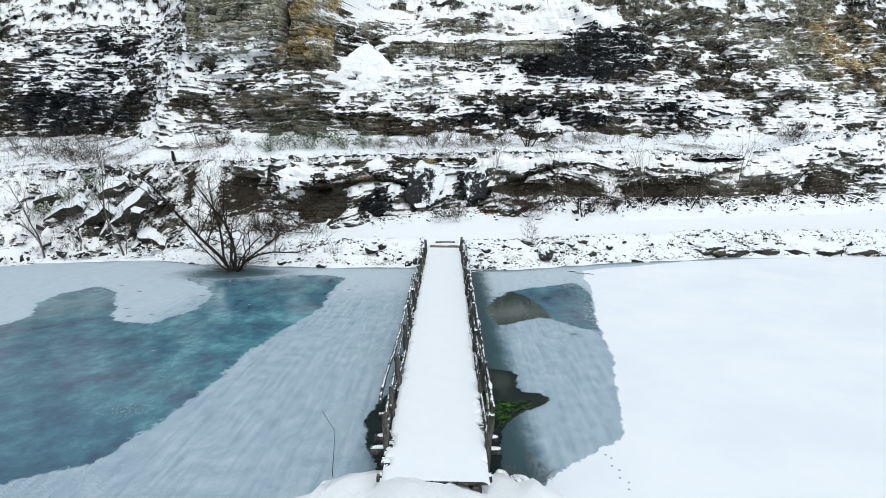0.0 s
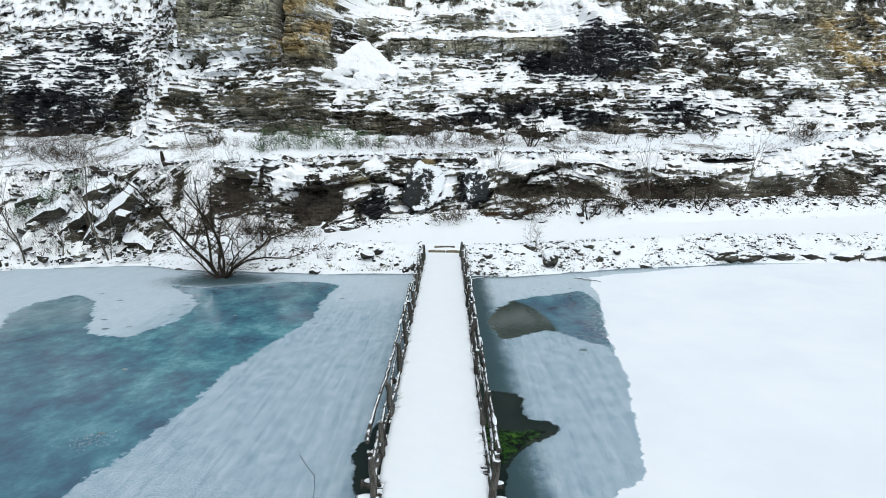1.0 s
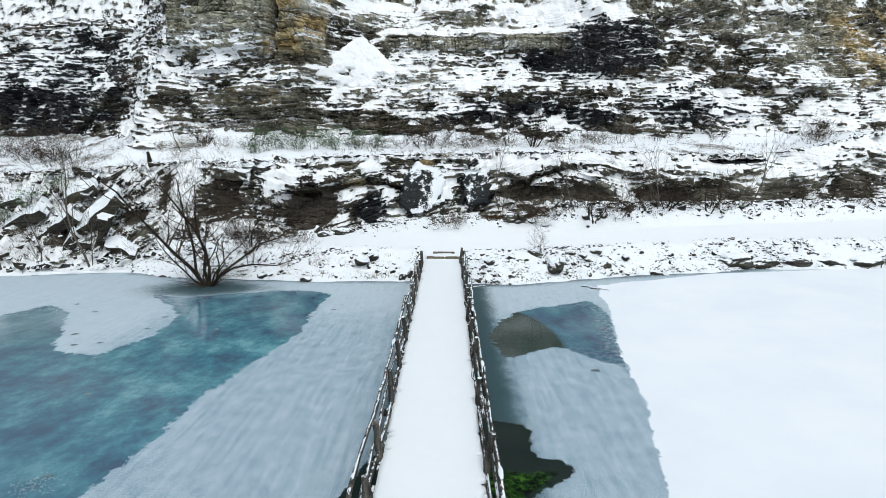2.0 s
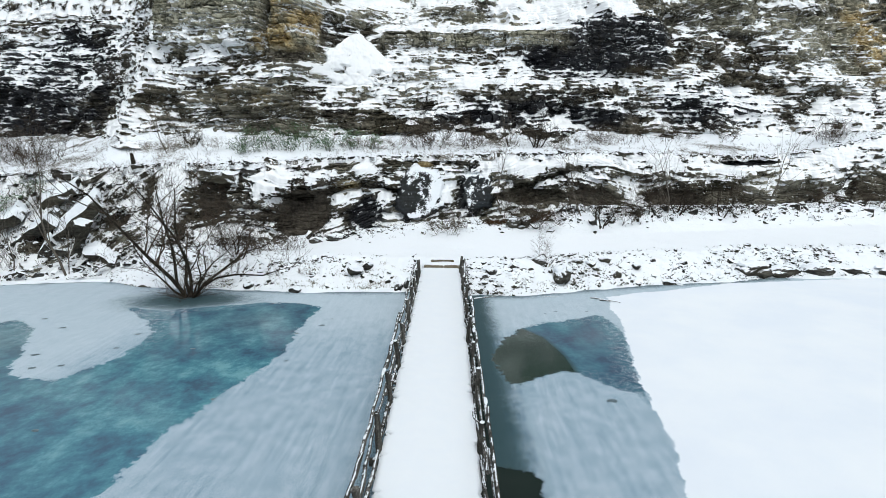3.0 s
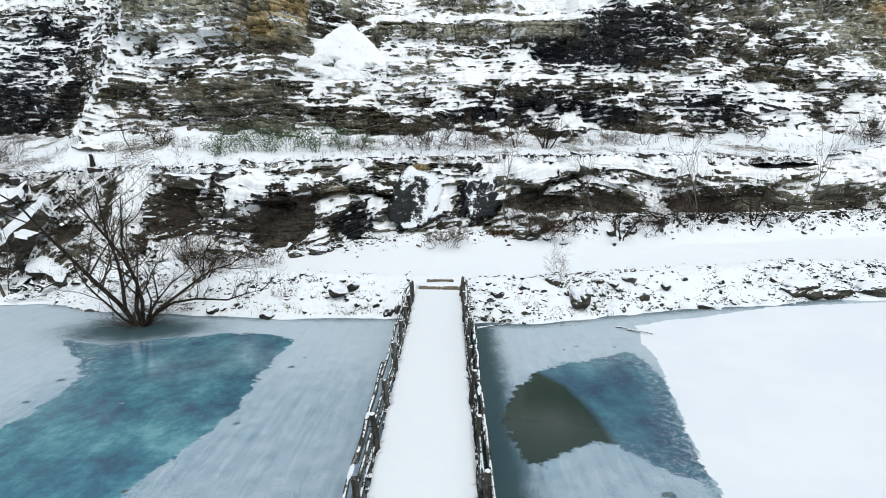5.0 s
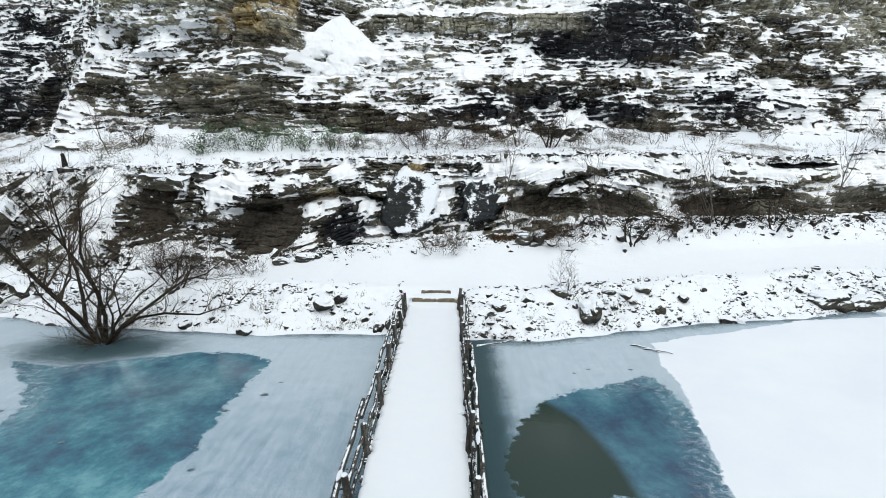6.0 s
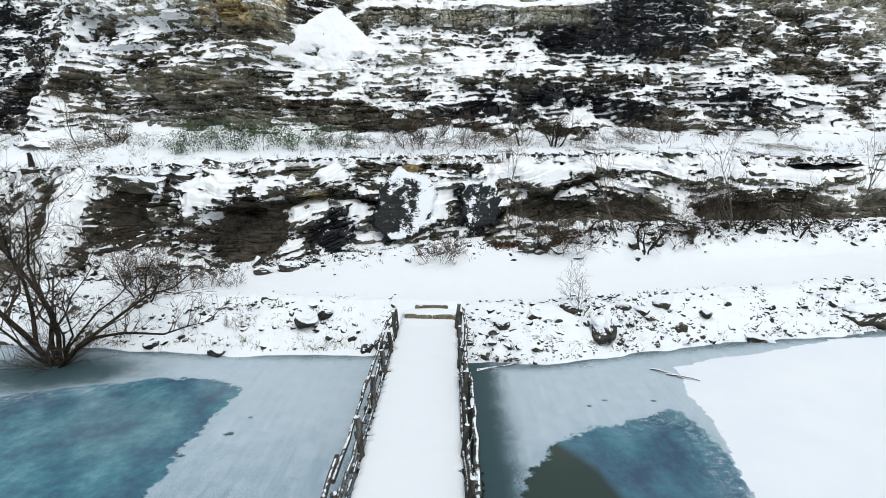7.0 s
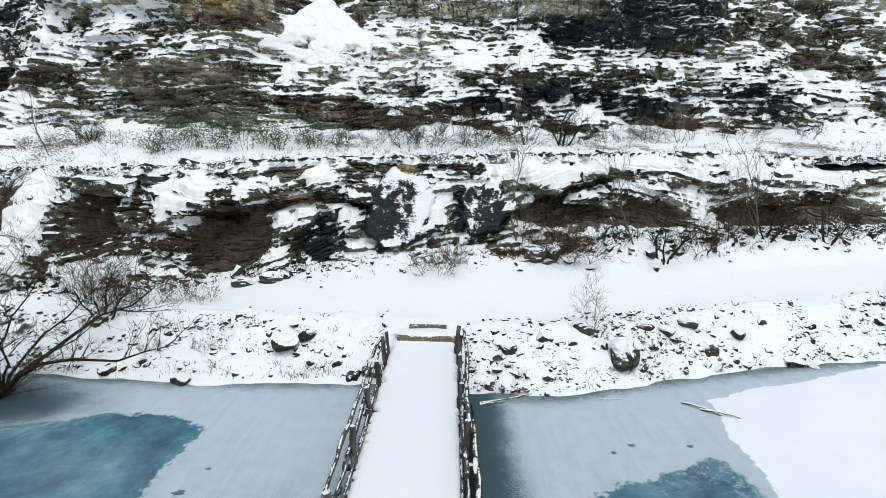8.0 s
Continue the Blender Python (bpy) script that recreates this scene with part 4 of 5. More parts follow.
def tube(pts, radii, sides, verts, faces, cap=True, rng=None, rough=0.0):
    """Adds a tapered tube along pts to the lists."""
    start = len(verts)
    up = Vector((0.31, 0.17, 0.93))
    for i, p in enumerate(pts):
        p = Vector(p)
        d = Vector(pts[min(i + 1, len(pts) - 1)]) - Vector(pts[max(i - 1, 0)])
        d.normalize()
        u = d.cross(up)
        if u.length < 0.05:
            u = d.cross(Vector((1, 0, 0)))
        u.normalize()
        v = d.cross(u)
        for k in range(sides):
            a = 2 * math.pi * k / sides
            r = radii[i] * (1 + (rng.uniform(-rough, rough) if rng else 0))
            verts.append(p + (u * math.cos(a) + v * math.sin(a)) * r)
    for i in range(len(pts) - 1):
        for k in range(sides):
            a, b = start + i * sides + k, start + i * sides + (k + 1) % sides
            faces.append((a, b, b + sides, a + sides))
    if cap:
        faces.append(tuple(start + k for k in range(sides))[::-1])
        faces.append(tuple(start + (len(pts) - 1) * sides + k for k in range(sides)))


def log_mesh(p0, p1, r0, r1, seed, seg=6, bend=0.03, sides=9):
    rng = random.Random(seed)
    p0, p1 = Vector(p0), Vector(p1)
    pts, rad = [], []
    side = Vector((rng.uniform(-1, 1), rng.uniform(-1, 1), rng.uniform(-1, 1))) * bend
    for i in range(seg + 1):
        t = i / seg
        jig = Vector((rng.uniform(-1, 1), rng.uniform(-1, 1), rng.uniform(-1, 1))) * bend * 0.35
        pts.append(p0.lerp(p1, t) + side * math.sin(math.pi * t) + jig * (0 < i < seg))
        rad.append((r0 + (r1 - r0) * t) * rng.uniform(0.9, 1.1))
    verts, faces = [], []
    tube(pts, rad, sides, verts, faces, True, rng, 0.07)
    return verts, faces


def cap_snow(p, r, h, seed):
    """A small rounded cushion of snow."""
    bm = bmesh.new()
    bmesh.ops.create_icosphere(bm, subdivisions=2, radius=1)
    for v in bm.verts:
        k = 1 + 0.18 * noise.noise(v.co * 1.7 + Vector((seed * 3.1, 0, 0)))
        v.co = Vector((p[0] + v.co.x * r[0] * k, p[1] + v.co.y * r[1] * k, p[2] + (v.co.z * h * k if v.co.z > 0 else v.co.z * h * 0.25)))
    return bm


bridge = new("footbridge")
tagged(bridge, "rustic log footbridge covered in snow over the frozen lake", "bridge")
rng = random.Random(7)
# Stringers, cross beams and piles.
for sx in (-0.62, 0.0, 0.62):
    part("stringer", log_mesh((axis_x(-20.0) + sx, -20.0, DECK - 0.22), (axis_x(0.1) + sx, 0.1, DECK - 0.22), 0.11, 0.10, 11 + int(sx * 10), 14, 0.03), M_timber, bridge)
for y, out in ((-19.75, 0.9), (-18.95, 1.12), (-18.55, 1.10), (-17.7, 1.12), (-14.6, 0.98), (-11.0, 1.0), (-7.4, 1.02), (-5.3, 1.06), (-3.4, 1.0), (-1.5, 1.05)):
    cx = axis_x(y)
    beam = part("cross_beam", log_mesh((cx - out - 0.06, y, DECK - 0.12), (cx + out, y + 0.04, DECK - 0.12), 0.075, 0.07, int(y * 10), 6, 0.02), M_timber, bridge)
    for s in (-1, 1):
        part("snow_cap", cap_snow((cx + s * (out - 0.12), y, DECK - 0.055), (0.13, 0.06), 0.028, y + s), M_snow, beam, "snow on a beam end")
for y in (-17.7, -14.6, -11.0, -7.4, -3.4):
    for s in (-0.62, 0.62):
        part("pile", log_mesh((axis_x(y) + s, y, -1.5), (axis_x(y) + s, y, DECK - 0.2), 0.10, 0.09, int(y * 7 + s * 3), 5, 0.02), M_timber, bridge)
# Posts.
LEFT_Y = (-19.0, -18.0, -16.5, -14.5, -12.7, -10.8, -9.1, -7.3, -5.5, -3.8, -2.5, -1.3, -0.55)
RIGHT_Y = (-19.1, -16.9, -14.5, -12.5, -10.7, -9.0, -7.3, -5.4, -3.5, -2.1, -1.1, -0.5)
tops = {-1: [], 1: []}
for s, row in ((-1, LEFT_Y), (1, RIGHT_Y)):
    for i, y in enumerate(row):
        h = rng.uniform(0.58, 0.78) + (0.04 if y > -1.5 else 0)
        lean = rng.uniform(0.02, 0.12)
        x = axis_x(y) + s * 0.87
        r = rng.uniform(0.045, 0.062)
        top = Vector((x + s * lean, y + rng.uniform(-0.06, 0.06), DECK + h))
        post = part("post", log_mesh((x - s * 0.02, y, DECK - 0.45), top, r * 1.1, r * 0.9, 300 + i * 7 + s, 6, 0.03), M_timber, bridge)
        if rng.random() < 0.35:
            part("snow_cap", cap_snow(top, (r * 0.9, r * 0.9), 0.03, i + s * 20), M_snow, post, "snow on a post top")
        tops[s].append((x + s * lean, y))
        if rng.random() < 0.8:
            x2 = x + s * rng.uniform(-0.04, 0.06)
            part("brace", log_mesh((x2, y + rng.uniform(0.25, 0.5), DECK - 0.15), (x2 + s * 0.05, y + 0.05, DECK + rng.uniform(0.3, 0.6)), 0.036, 0.028, 900 + i * 5 + s, 4, 0.04), M_timber, bridge)
# Rails: logs that lap past one another at the posts.
for s in (-1, 1):
    for level, (zr, rr, gap) in enumerate(((0.54, 0.044, 0.13), (0.30, 0.036, 0.05), (0.10, 0.034, 0.0))):
        y = -18.5 + (0.0 if level else 0.2)
        k = 0
        while y < -0.8:
            length = rng.uniform(2.4, 4.2)
            y2 = min(y + length, -0.35)
            x1, x2 = axis_x(y) + s * (0.90 + gap), axis_x(y2) + s * (0.90 + gap + rng.uniform(-0.04, 0.05))
            z1, z2 = DECK + zr + rng.uniform(-0.09, 0.08), DECK + zr + rng.uniform(-0.09, 0.08)
            thick = rr * rng.uniform(0.85, 1.25)
            rail = part("rail", log_mesh((x1, y - 0.25, z1), (x2, y2 + 0.15, z2), thick, thick * 0.7, 500 + k * 11 + s * 3 + level * 77, 9, 0.05), M_timber, bridge)
            if rng.random() < 0.55 and level == 0:
                q = rng.uniform(0.15, 0.85)
                part("snow_cap", cap_snow((x1 + (x2 - x1) * q, y + (y2 - y) * q, z1 + (z2 - z1) * q + thick * 0.8), (0.04, rng.uniform(0.1, 0.28)), 0.025, k), M_snow, rail, "snow lying on a rail")
            y = y2 - 0.1
            k += 1
    for k in range(16):
        y = rng.uniform(-19, -0.8)
        x = axis_x(y) + s * 0.9
        d = Vector((s * rng.uniform(-0.12, 0.2), rng.uniform(-0.6, 0.6), rng.uniform(0.0, 0.3)))
        part("branch_stub", log_mesh((x, y, DECK + rng.uniform(0.05, 0.4)), Vector((x, y, DECK + 0.22)) + d, 0.02, 0.008, 700 + k * 3 + s, 5, 0.05, 5), M_timber, bridge)
# Planks, and the snow that lies on them.
yp = -20.05
plank_list = []
pk = random.Random(21)
while yp < 0.0:
    w = pk.uniform(0.13, 0.19)
    plank_list.append((yp + w / 2, w, pk.uniform(0.82, 0.88) + 0.09 * pk.random() ** 3, pk.uniform(0.82, 0.88) + 0.09 * pk.random() ** 3))
    yp += w + pk.uniform(0.012, 0.03)
for y, w, a, b in plank_list:
    bm = bmesh.new()
    cx = axis_x(y)
    bmesh.ops.create_cube(bm, size=1, matrix=Matrix.Translation((cx + (b - a) / 2, y, DECK - 0.03)) @ pose(0, 0, 0, 0, 0, 1.39 + pk.uniform(-0.8, 0.8)) @ Matrix.Diagonal((a + b, w, 0.055, 1)))
    bmesh.ops.bevel(bm, geom=bm.edges[:], offset=0.008, segments=1, affect="EDGES")
    part("plank", bm, M_timber, bridge)
ys = np.linspace(-20.12, 0.25, 680)
us = np.concatenate([[-1.0, -0.995], np.linspace(-0.98, 0.98, 34), [0.995, 1.0]])
wig = lambda sd: 0.86 + 0.025 * fbm(ys * 1.6, ys * 0 + sd, 777 + sd, 4) - 0.35 * np.clip(fbm(ys * 5.6, ys * 0, 781 + sd, 2) - 0.34, 0, 0.3)
lw, rw = wig(1), wig(2)
U, YY = np.meshgrid(us, ys)
XX = axis_x(YY) + np.where(U < 0, U * lw[:, None], U * rw[:, None])
hump = 0.07 * np.clip((1 - np.abs(U)) / 0.06, 0, 1) ** 0.5
ZZ = DECK - 0.002 + hump + 0.012 * fbm(XX * 1.5, YY * 1.5, 790, 3) * (hump > 0.02) + 0.05 * smooth(-0.5, 0.2, YY) * (hump > 0.02)
deck_snow = new("snow_cover", grid_mesh("snow_cover", np.stack([XX, YY, ZZ], -1)[:, :, :], M_snow, flat=False))
deck_snow.parent = bridge
deck_snow["label"] = "untrodden snow on the deck"

# Steps at the far end, built of squared sleepers.
steps = tagged(new("steps"), "two low timber-edged steps under snow", "steps")
for (x0, x1, y, z) in ((-0.86, -0.02, 0.30, 1.0), (0.0, 0.78, 0.26, 1.0), (-0.60, 0.45, 0.95, 1.10)):
    bm = bmesh.new()
    bmesh.ops.create_cube(bm, size=1, matrix=Matrix.Translation(((x0 + x1) / 2, y, z - 0.09)) @ pose(0, 0, 0, 0, 0, -1.5) @ Matrix.Diagonal((x1 - x0, 0.18, 0.22, 1)))
    bmesh.ops.bevel(bm, geom=bm.edges[:], offset=0.02, segments=2, affect="EDGES")
    part("sleeper", bm, M_sleeper, steps)
bm = cap_snow((-0.05, 0.66, 1.0), (0.95, 0.42), 0.07, 4)
part("snow_cap", bm, M_snow, steps)


# ---- boulders and slabs ----
def boulder(x, y, z, sx, sy, sz, seed, label, angular=0.35, rot=0.0, name="boulder", mat=None, group="", tilt=(0, 0), cut=True):
    bm = bmesh.new()
    bmesh.ops.create_icosphere(bm, subdivisions=4, radius=1)
    rg = random.Random(seed)
    planes = [(Vector((rg.gauss(0, 1), rg.gauss(0, 1), rg.gauss(0, 0.8))).normalized(), rg.uniform(0.55, 0.85)) for _ in range(11)]
    for v in bm.verts:
        c = v.co.copy()
        for nrm, d in planes:
            over = c.dot(nrm) - d
            if over > 0:
                c -= nrm * over * (0.55 + angular)
        c += c.normalized() * 0.07 * noise.fractal(c * 2.2 + Vector((seed, 0, 0)), 1.0, 2.0, 4)
        v.co = Vector((c.x * sx, c.y * sy, c.z * sz))
    bm.transform(pose(0, 0, 0, tilt[0], tilt[1], rot))
    ob = part(name, bm, mat or M_boulder)
    ob.location = (x, y, z)
    return tagged(ob, label, "rock", group)


BOULDERS = (
    (-3.98, 0.45, 0.72, 0.42, 0.34, 0.28), (-3.43, 0.75, 0.85, 0.30, 0.18, 0.22), (5.22, 0.15, 0.60, 0.58, 0.44, 0.46), (2.1, 0.3, 0.75, 0.55, 0.30, 0.20),
    (3.6, 6.5, 2.12, 0.46, 0.40, 0.38), (4.3, 6.5, 2.10, 0.36, 0.42, 0.40), (-6.8, 4.7, 1.38, 0.42, 0.30, 0.22), (-5.9, 5.0, 1.45, 0.50, 0.32, 0.28),
    (6.67, 1.4, 0.88, 0.32, 0.22, 0.16), (7.44, 1.7, 1.0, 0.38, 0.22, 0.18), (14.7, 2.6, 0.35, 0.9, 0.5, 0.45), (-9.76, 1.35, 1.05, 0.30, 0.26, 0.26),
    )
SMALL_BOULDERS = (
    (-8.6, -0.15, 0.18, 0.30, 0.24, 0.18), (-6.45, -0.5, 0.06, 0.36, 0.26, 0.18), (6.16, 1.5, 1.0, 0.30, 0.22, 0.15), (4.27, 0.9, 1.08, 0.34, 0.26, 0.26),
    # The one at x -1.95 is added where a dark twiggy hollow lies.
    (7.82, 1.0, 0.42, 0.24, 0.2, 0.24), (8.9, 1.7, 0.7, 0.28, 0.2, 0.16), (-1.95, -0.3, 0.12, 0.26, 0.24, 0.22), (-1.45, -0.25, 0.3, 0.30, 0.30, 0.30),
    (1.55, -0.75, 0.12, 0.24, 0.2, 0.16), (2.4, 0.1, 0.66, 0.35, 0.2, 0.16),
    (1.75, -19.15, 0.16, 0.30, 0.22, 0.20), (1.45, -18.85, 0.10, 0.20, 0.18, 0.15), (1.6, -19.6, 0.30, 0.24, 0.2, 0.16))
LEDGE_BLOCKS = ((14.9, 2.65, 0.20, 0.75, 0.5, 0.40), (16.3, 2.85, 0.18, 0.85, 0.5, 0.36), (17.9, 2.9, 0.20, 0.9, 0.5, 0.42), (19.6, 2.95, 0.16, 1.0, 0.5, 0.36), (21.5, 3.0, 0.20, 1.0, 0.5, 0.40), (23.4, 3.05, 0.18, 1.1, 0.5, 0.38))
for i, (x, y, z, sx, sy, sz) in enumerate(BOULDERS + SMALL_BOULDERS + LEDGE_BLOCKS):
    stone = boulder(x, y, z, sx, sy, sz, 40 + i, "dark grey stone with a cap of snow on the bank" if sx < 0.5 else "large grey boulder topped with snow", 0.1 if 0.5 < sx < 0.7 else 0.35, rot=(i * 37) % 180 if y < 2.5 else (i * 13) % 20)
    if sx >= 0.3:
        part("snow_cap", cap_snow((0, (0.05 if sx < 0.5 else 0.22) * sy, 0.50 * sz), ((0.72 if sx < 0.5 else 0.80) * sx, 0.75 * sy), (0.30 if sx < 0.5 else 0.48) * sz, i), M_snow, stone, "cushion of snow")


def slab(x, y, z, sx, sy, sz, rx, ry, rz, seed, label, mat=None):
    """A broken plate of bedded rock."""
    bm = bmesh.new()
    bmesh.ops.create_cube(bm, size=2)
    bmesh.ops.subdivide_edges(bm, edges=bm.edges[:], cuts=9, use_grid_fill=True)
    off = Vector((seed * 1.7, seed * 0.3, 0))
    for v in bm.verts:
        c = Vector((v.co.x * sx, v.co.y * sy, v.co.z * sz))
        rim = max(abs(v.co.x), abs(v.co.y))
        edge_n = noise.noise(c * 0.9 + off) * 0.25 + noise.noise(c * 2.7 + off) * 0.10
        if rim > 0.85:
            c.x += edge_n * (1 if v.co.x > 0 else -1)
            c.y += edge_n * (1 if v.co.y > 0 else -1)
        c.z += 0.16 * noise.noise(c * 1.1 - off) + 0.08 * noise.noise(c * 3 - off)
        c += Vector((noise.noise(c * 1.6 + off), noise.noise(c * 1.6 - off), 0)) * 0.14
        v.co = c
    bm.transform(pose(0, 0, 0, rx, ry, rz))
    ob = part("rock_slab", bm, mat or M_slab)
    ob.location = (x, y, z)
    return tagged(ob, label, "rock", "tilted slabs of the left shore")


M_slab = rock_material("slab_stone", (0.012, 0.012, 0.012), (0.04, 0.038, 0.033), (0.10, 0.095, 0.08), 0.16, 0.26, 0.8, False)
SLABS = (
    (-12.6, 6.4, 4.75, 1.3, 1.0, 0.22, 8, 6, 5), (-18.6, 3.3, 2.9, 1.7, 0.8, 0.22, 35, -38, 12),
    (-20.6, 3.0, 2.2, 1.6, 0.8, 0.25, 30, -32, -5), (-19.6, 2.2, 1.0, 0.9, 0.6, 0.4, 25, -50, 10), (-18.0, 2.2, 1.4, 0.25, 0.5, 1.2, 15, 18, 20), (-16.9, 2.4, 0.9, 1.0, 0.5, 0.22, 30, 25, 0),
    (-22.5, 3.2, 2.6, 1.4, 0.8, 0.25, 30, -25, 5), (-24.2, 4.4, 3.3, 1.2, 0.8, 0.22, 26, -20, 0), (-20.3, 4.6, 3.9, 1.2, 0.8, 0.2, 30, -22, 8))
for i, row in enumerate(SLABS):
    row = (row[0], row[1] + 0.25, row[2], row[3] * 0.78, row[4] * 0.8, row[5] * 1.15, *row[6:])
    slab(*row, 3 + i, "tilted dark rock slab with snow on its upper side")
# Added slab that draws the dark slot along the shoreline.
slab(10.3, 1.1, 0.06, 0.42, 0.25, 0.10, 3, 0, 4, 36, "low slab added for the dark gap at the waterline")

# Smooth wet slabs with thin ice, standing in the lower face.
M_wet = rock_material("iced_slab", (0.006, 0.008, 0.012), (0.020, 0.026, 0.034), (0.06, 0.074, 0.088), 0.40, 0.50, 1.9)
for x0, x1, y0, z0, z1, back, sd in ((-3.1, 0.1, 6.55, 2.3, 5.3, 1.1, 5), (0.6, 2.9, 6.95, 2.5, 5.1, 0.9, 9)):
    gu, gv = np.meshgrid(np.linspace(0, 1, 90), np.linspace(0, 1, 60))
    Xs = x0 + (x1 - x0) * (0.5 + (gu - 0.5) * (0.95 + 0.1 * vnoise(gv * 3, gv * 0, sd + 8))) + 0.2 * fbm(gv * 3, gu * 2, sd) + 0.15 * gv
    Ys = y0 + 0.3 + back * gv + 0.08 * fbm(gu * 2, gv * 2, sd + 1) + 0.1 * gu
    Zs = z0 + (z1 - z0) * gv + 0.2 * fbm(gu * 3, gv * 0, sd + 2)
    Ys = Ys - 0.12 + 1.1 * smooth(0.72, 1.05, (np.abs(2 * gu - 1) ** 3 + np.abs(2 * gv - 1) ** 3) ** 0.33 + 0.5 * fbm(gu * 2.5, gv * 2.5, sd + 6, 4))
    streak = 0.9 * fbm(gu * 7, gv * 1.3, sd + 3, 4)
    dr = np.where(x0 < 0, 1.0 * smooth(0.20, 0.62, gu + 0.30 * fbm(gu * 4, gv * 4, sd + 4)) - 0.58, -0.42 + 0.35 * gu) + 0.75 * streak + 0.5 * fbm(gu * 16, gv * 16, sd + 12, 3)
    ob = new("iced_slab", grid_mesh("iced_slab", np.stack([Xs, Ys, Zs], -1), M_wet, {"wet": 0.6, "ochre": 0.0, "soil": 0.0, "olive": 0.0, "drift": dr}, flat=False))
    tagged(ob, "smooth dark wet rock slab streaked with ice and snow", "rock", kind="structure")

# Loose stones of the bank, too many to count.
rs = np.random.RandomState(77)
bv = np.array([(x, y, z) for x in (-0.7, 0.7) for y in (-0.7, 0.7) for z in (-0.7, 0.7)])
bf = [(0, 1, 3, 2), (4, 6, 7, 5), (0, 4, 5, 1), (2, 3, 7, 6), (0, 2, 6, 4), (1, 5, 7, 3)]


def stones(name, label, xs, ys, zs, sizes, mat, seed):
    rg = np.random.RandomState(seed)
    verts, faces = [], []
    for x, y, z, s in zip(xs, ys, zs, sizes):
        q = (bv + 0.33 * rg.randn(8, 3)) * 1.1 * np.array([rg.uniform(0.7, 1.5), rg.uniform(0.5, 1.0), rg.uniform(0.35, 0.85)]) * s
        c, sn_ = math.cos(rg.uniform(0, 6.3)), math.sin(rg.uniform(0, 6.3))
        t = rg.uniform(-0.5, 0.5)
        q = np.stack([q[:, 0] * c - q[:, 1] * sn_, q[:, 0] * sn_ + q[:, 1] * c, q[:, 2] + t * q[:, 0]], -1)
        k = len(verts)
        verts.extend((q + np.array([x, y, z])).tolist())
        faces.extend(tuple(i + k for i in f) for f in bf)
    return tagged(part(name, (verts, faces), mat), label, "stones", kind="stuff")


n = 6000
px = np.concatenate([rs.uniform(-24, 26, n), rs.uniform(1.2, 12, 700), rs.uniform(-8, -1.2, 400), rs.uniform(-24, 26, 700)])
pd = np.concatenate([rs.beta(1.4, 2.0, n) * 2.8, rs.uniform(0.1, 2.4, 1100), 0.02 + np.abs(rs.randn(700)) * 0.12])
py = shore(px) + pd
ok = (np.abs(px - axis_x(py)) > 1.15) & (fbm(px * 0.5, py * 0.5, 12) > -0.25)
px, py = px[ok], py[ok]
stones("loose_stones", "loose dark stones poking out of the snowy bank", px, py, bank_z(px, py) + 0.0, np.exp(rs.randn(len(px)) * 0.55 - 3.45).clip(0.014, 0.085), M_boulder, 5)
n = 1500
px = rs.uniform(-14, 32, n)
py = low_y(px) - np.abs(rs.randn(n)) * 0.7 + 0.2
stones("loose_stones", "loose dark stones at the foot of the low rock face", px, py, bank_z(px, py) + 0.02, np.exp(rs.randn(n) * 0.5 - 2.6).clip(0.03, 0.25), M_boulder, 6)
n = 1400
px = rs.uniform(-30, 34, n)
py = top_y(px) + rs.randn(n) * 0.35 + 0.1
stones("loose_stones", "broken stones along the snowy lip of the bench", px, py, bench_z(px, py) - 0.02, np.exp(rs.randn(n) * 0.5 - 2.8).clip(0.03, 0.2), M_boulder, 7)
n = 520
px = rs.uniform(-26, -10.5, n)
py = low_y(px) + rs.uniform(-0.3, 1, n) * (top_y(px) - low_y(px))
kz = np.clip((py - low_y(px)) / (top_y(px) - low_y(px)), 0, 1)
stones("loose_stones", "dark scree stones on the snowy left slope", px, py - 0.25, low_z(px) + kz * (top_z(px) - low_z(px)) + 0.12, np.exp(rs.randn(n) * 0.5 - 2.5).clip(0.04, 0.3), M_boulder, 8)
n = 60
px = rs.uniform(-1.5, 2.1, n)
py = rs.uniform(-20.3, -19.4, n)
ok = np.abs(px - axis_x(py)) > 0.95
stones("loose_stones", "stones in the snow of the near shore", px[ok], py[ok], 0.18 - (py[ok] + 19.2) * 0.3, np.exp(rs.randn(ok.sum()) * 0.4 - 3.5).clip(0.015, 0.045), M_boulder, 9)

# Larger stones of the bank, each one by itself.
shapes = []
for k in range(7):
    bm = bmesh.new()
    bmesh.ops.create_icosphere(bm, subdivisions=2, radius=1)
    cuts = [(Vector((rng.gauss(0, 1), rng.gauss(0, 1), rng.gauss(0, 0.8))).normalized(), rng.uniform(0.45, 0.8)) for _ in range(9)]
    for v in bm.verts:
        for nrm, d in cuts:
            over = v.co.dot(nrm) - d
            if over > 0:
                v.co -= nrm * over
    me = bpy.data.meshes.new("stone")
    bm.to_mesh(me)
    bm.free()
    me.materials.append(M_boulder)
    shapes.append(me)
px = np.concatenate([rs.uniform(-11, -1.4, 40), rs.uniform(1.5, 14, 62), rs.uniform(-8, -4, 8)])
py = np.concatenate([shore(px[:102]) + rs.beta(1.3, 1.8, 102) * 2.3, low_y(px[102:]) - rs.uniform(0.3, 1.0, 8)])
pz = bank_z(px, py)
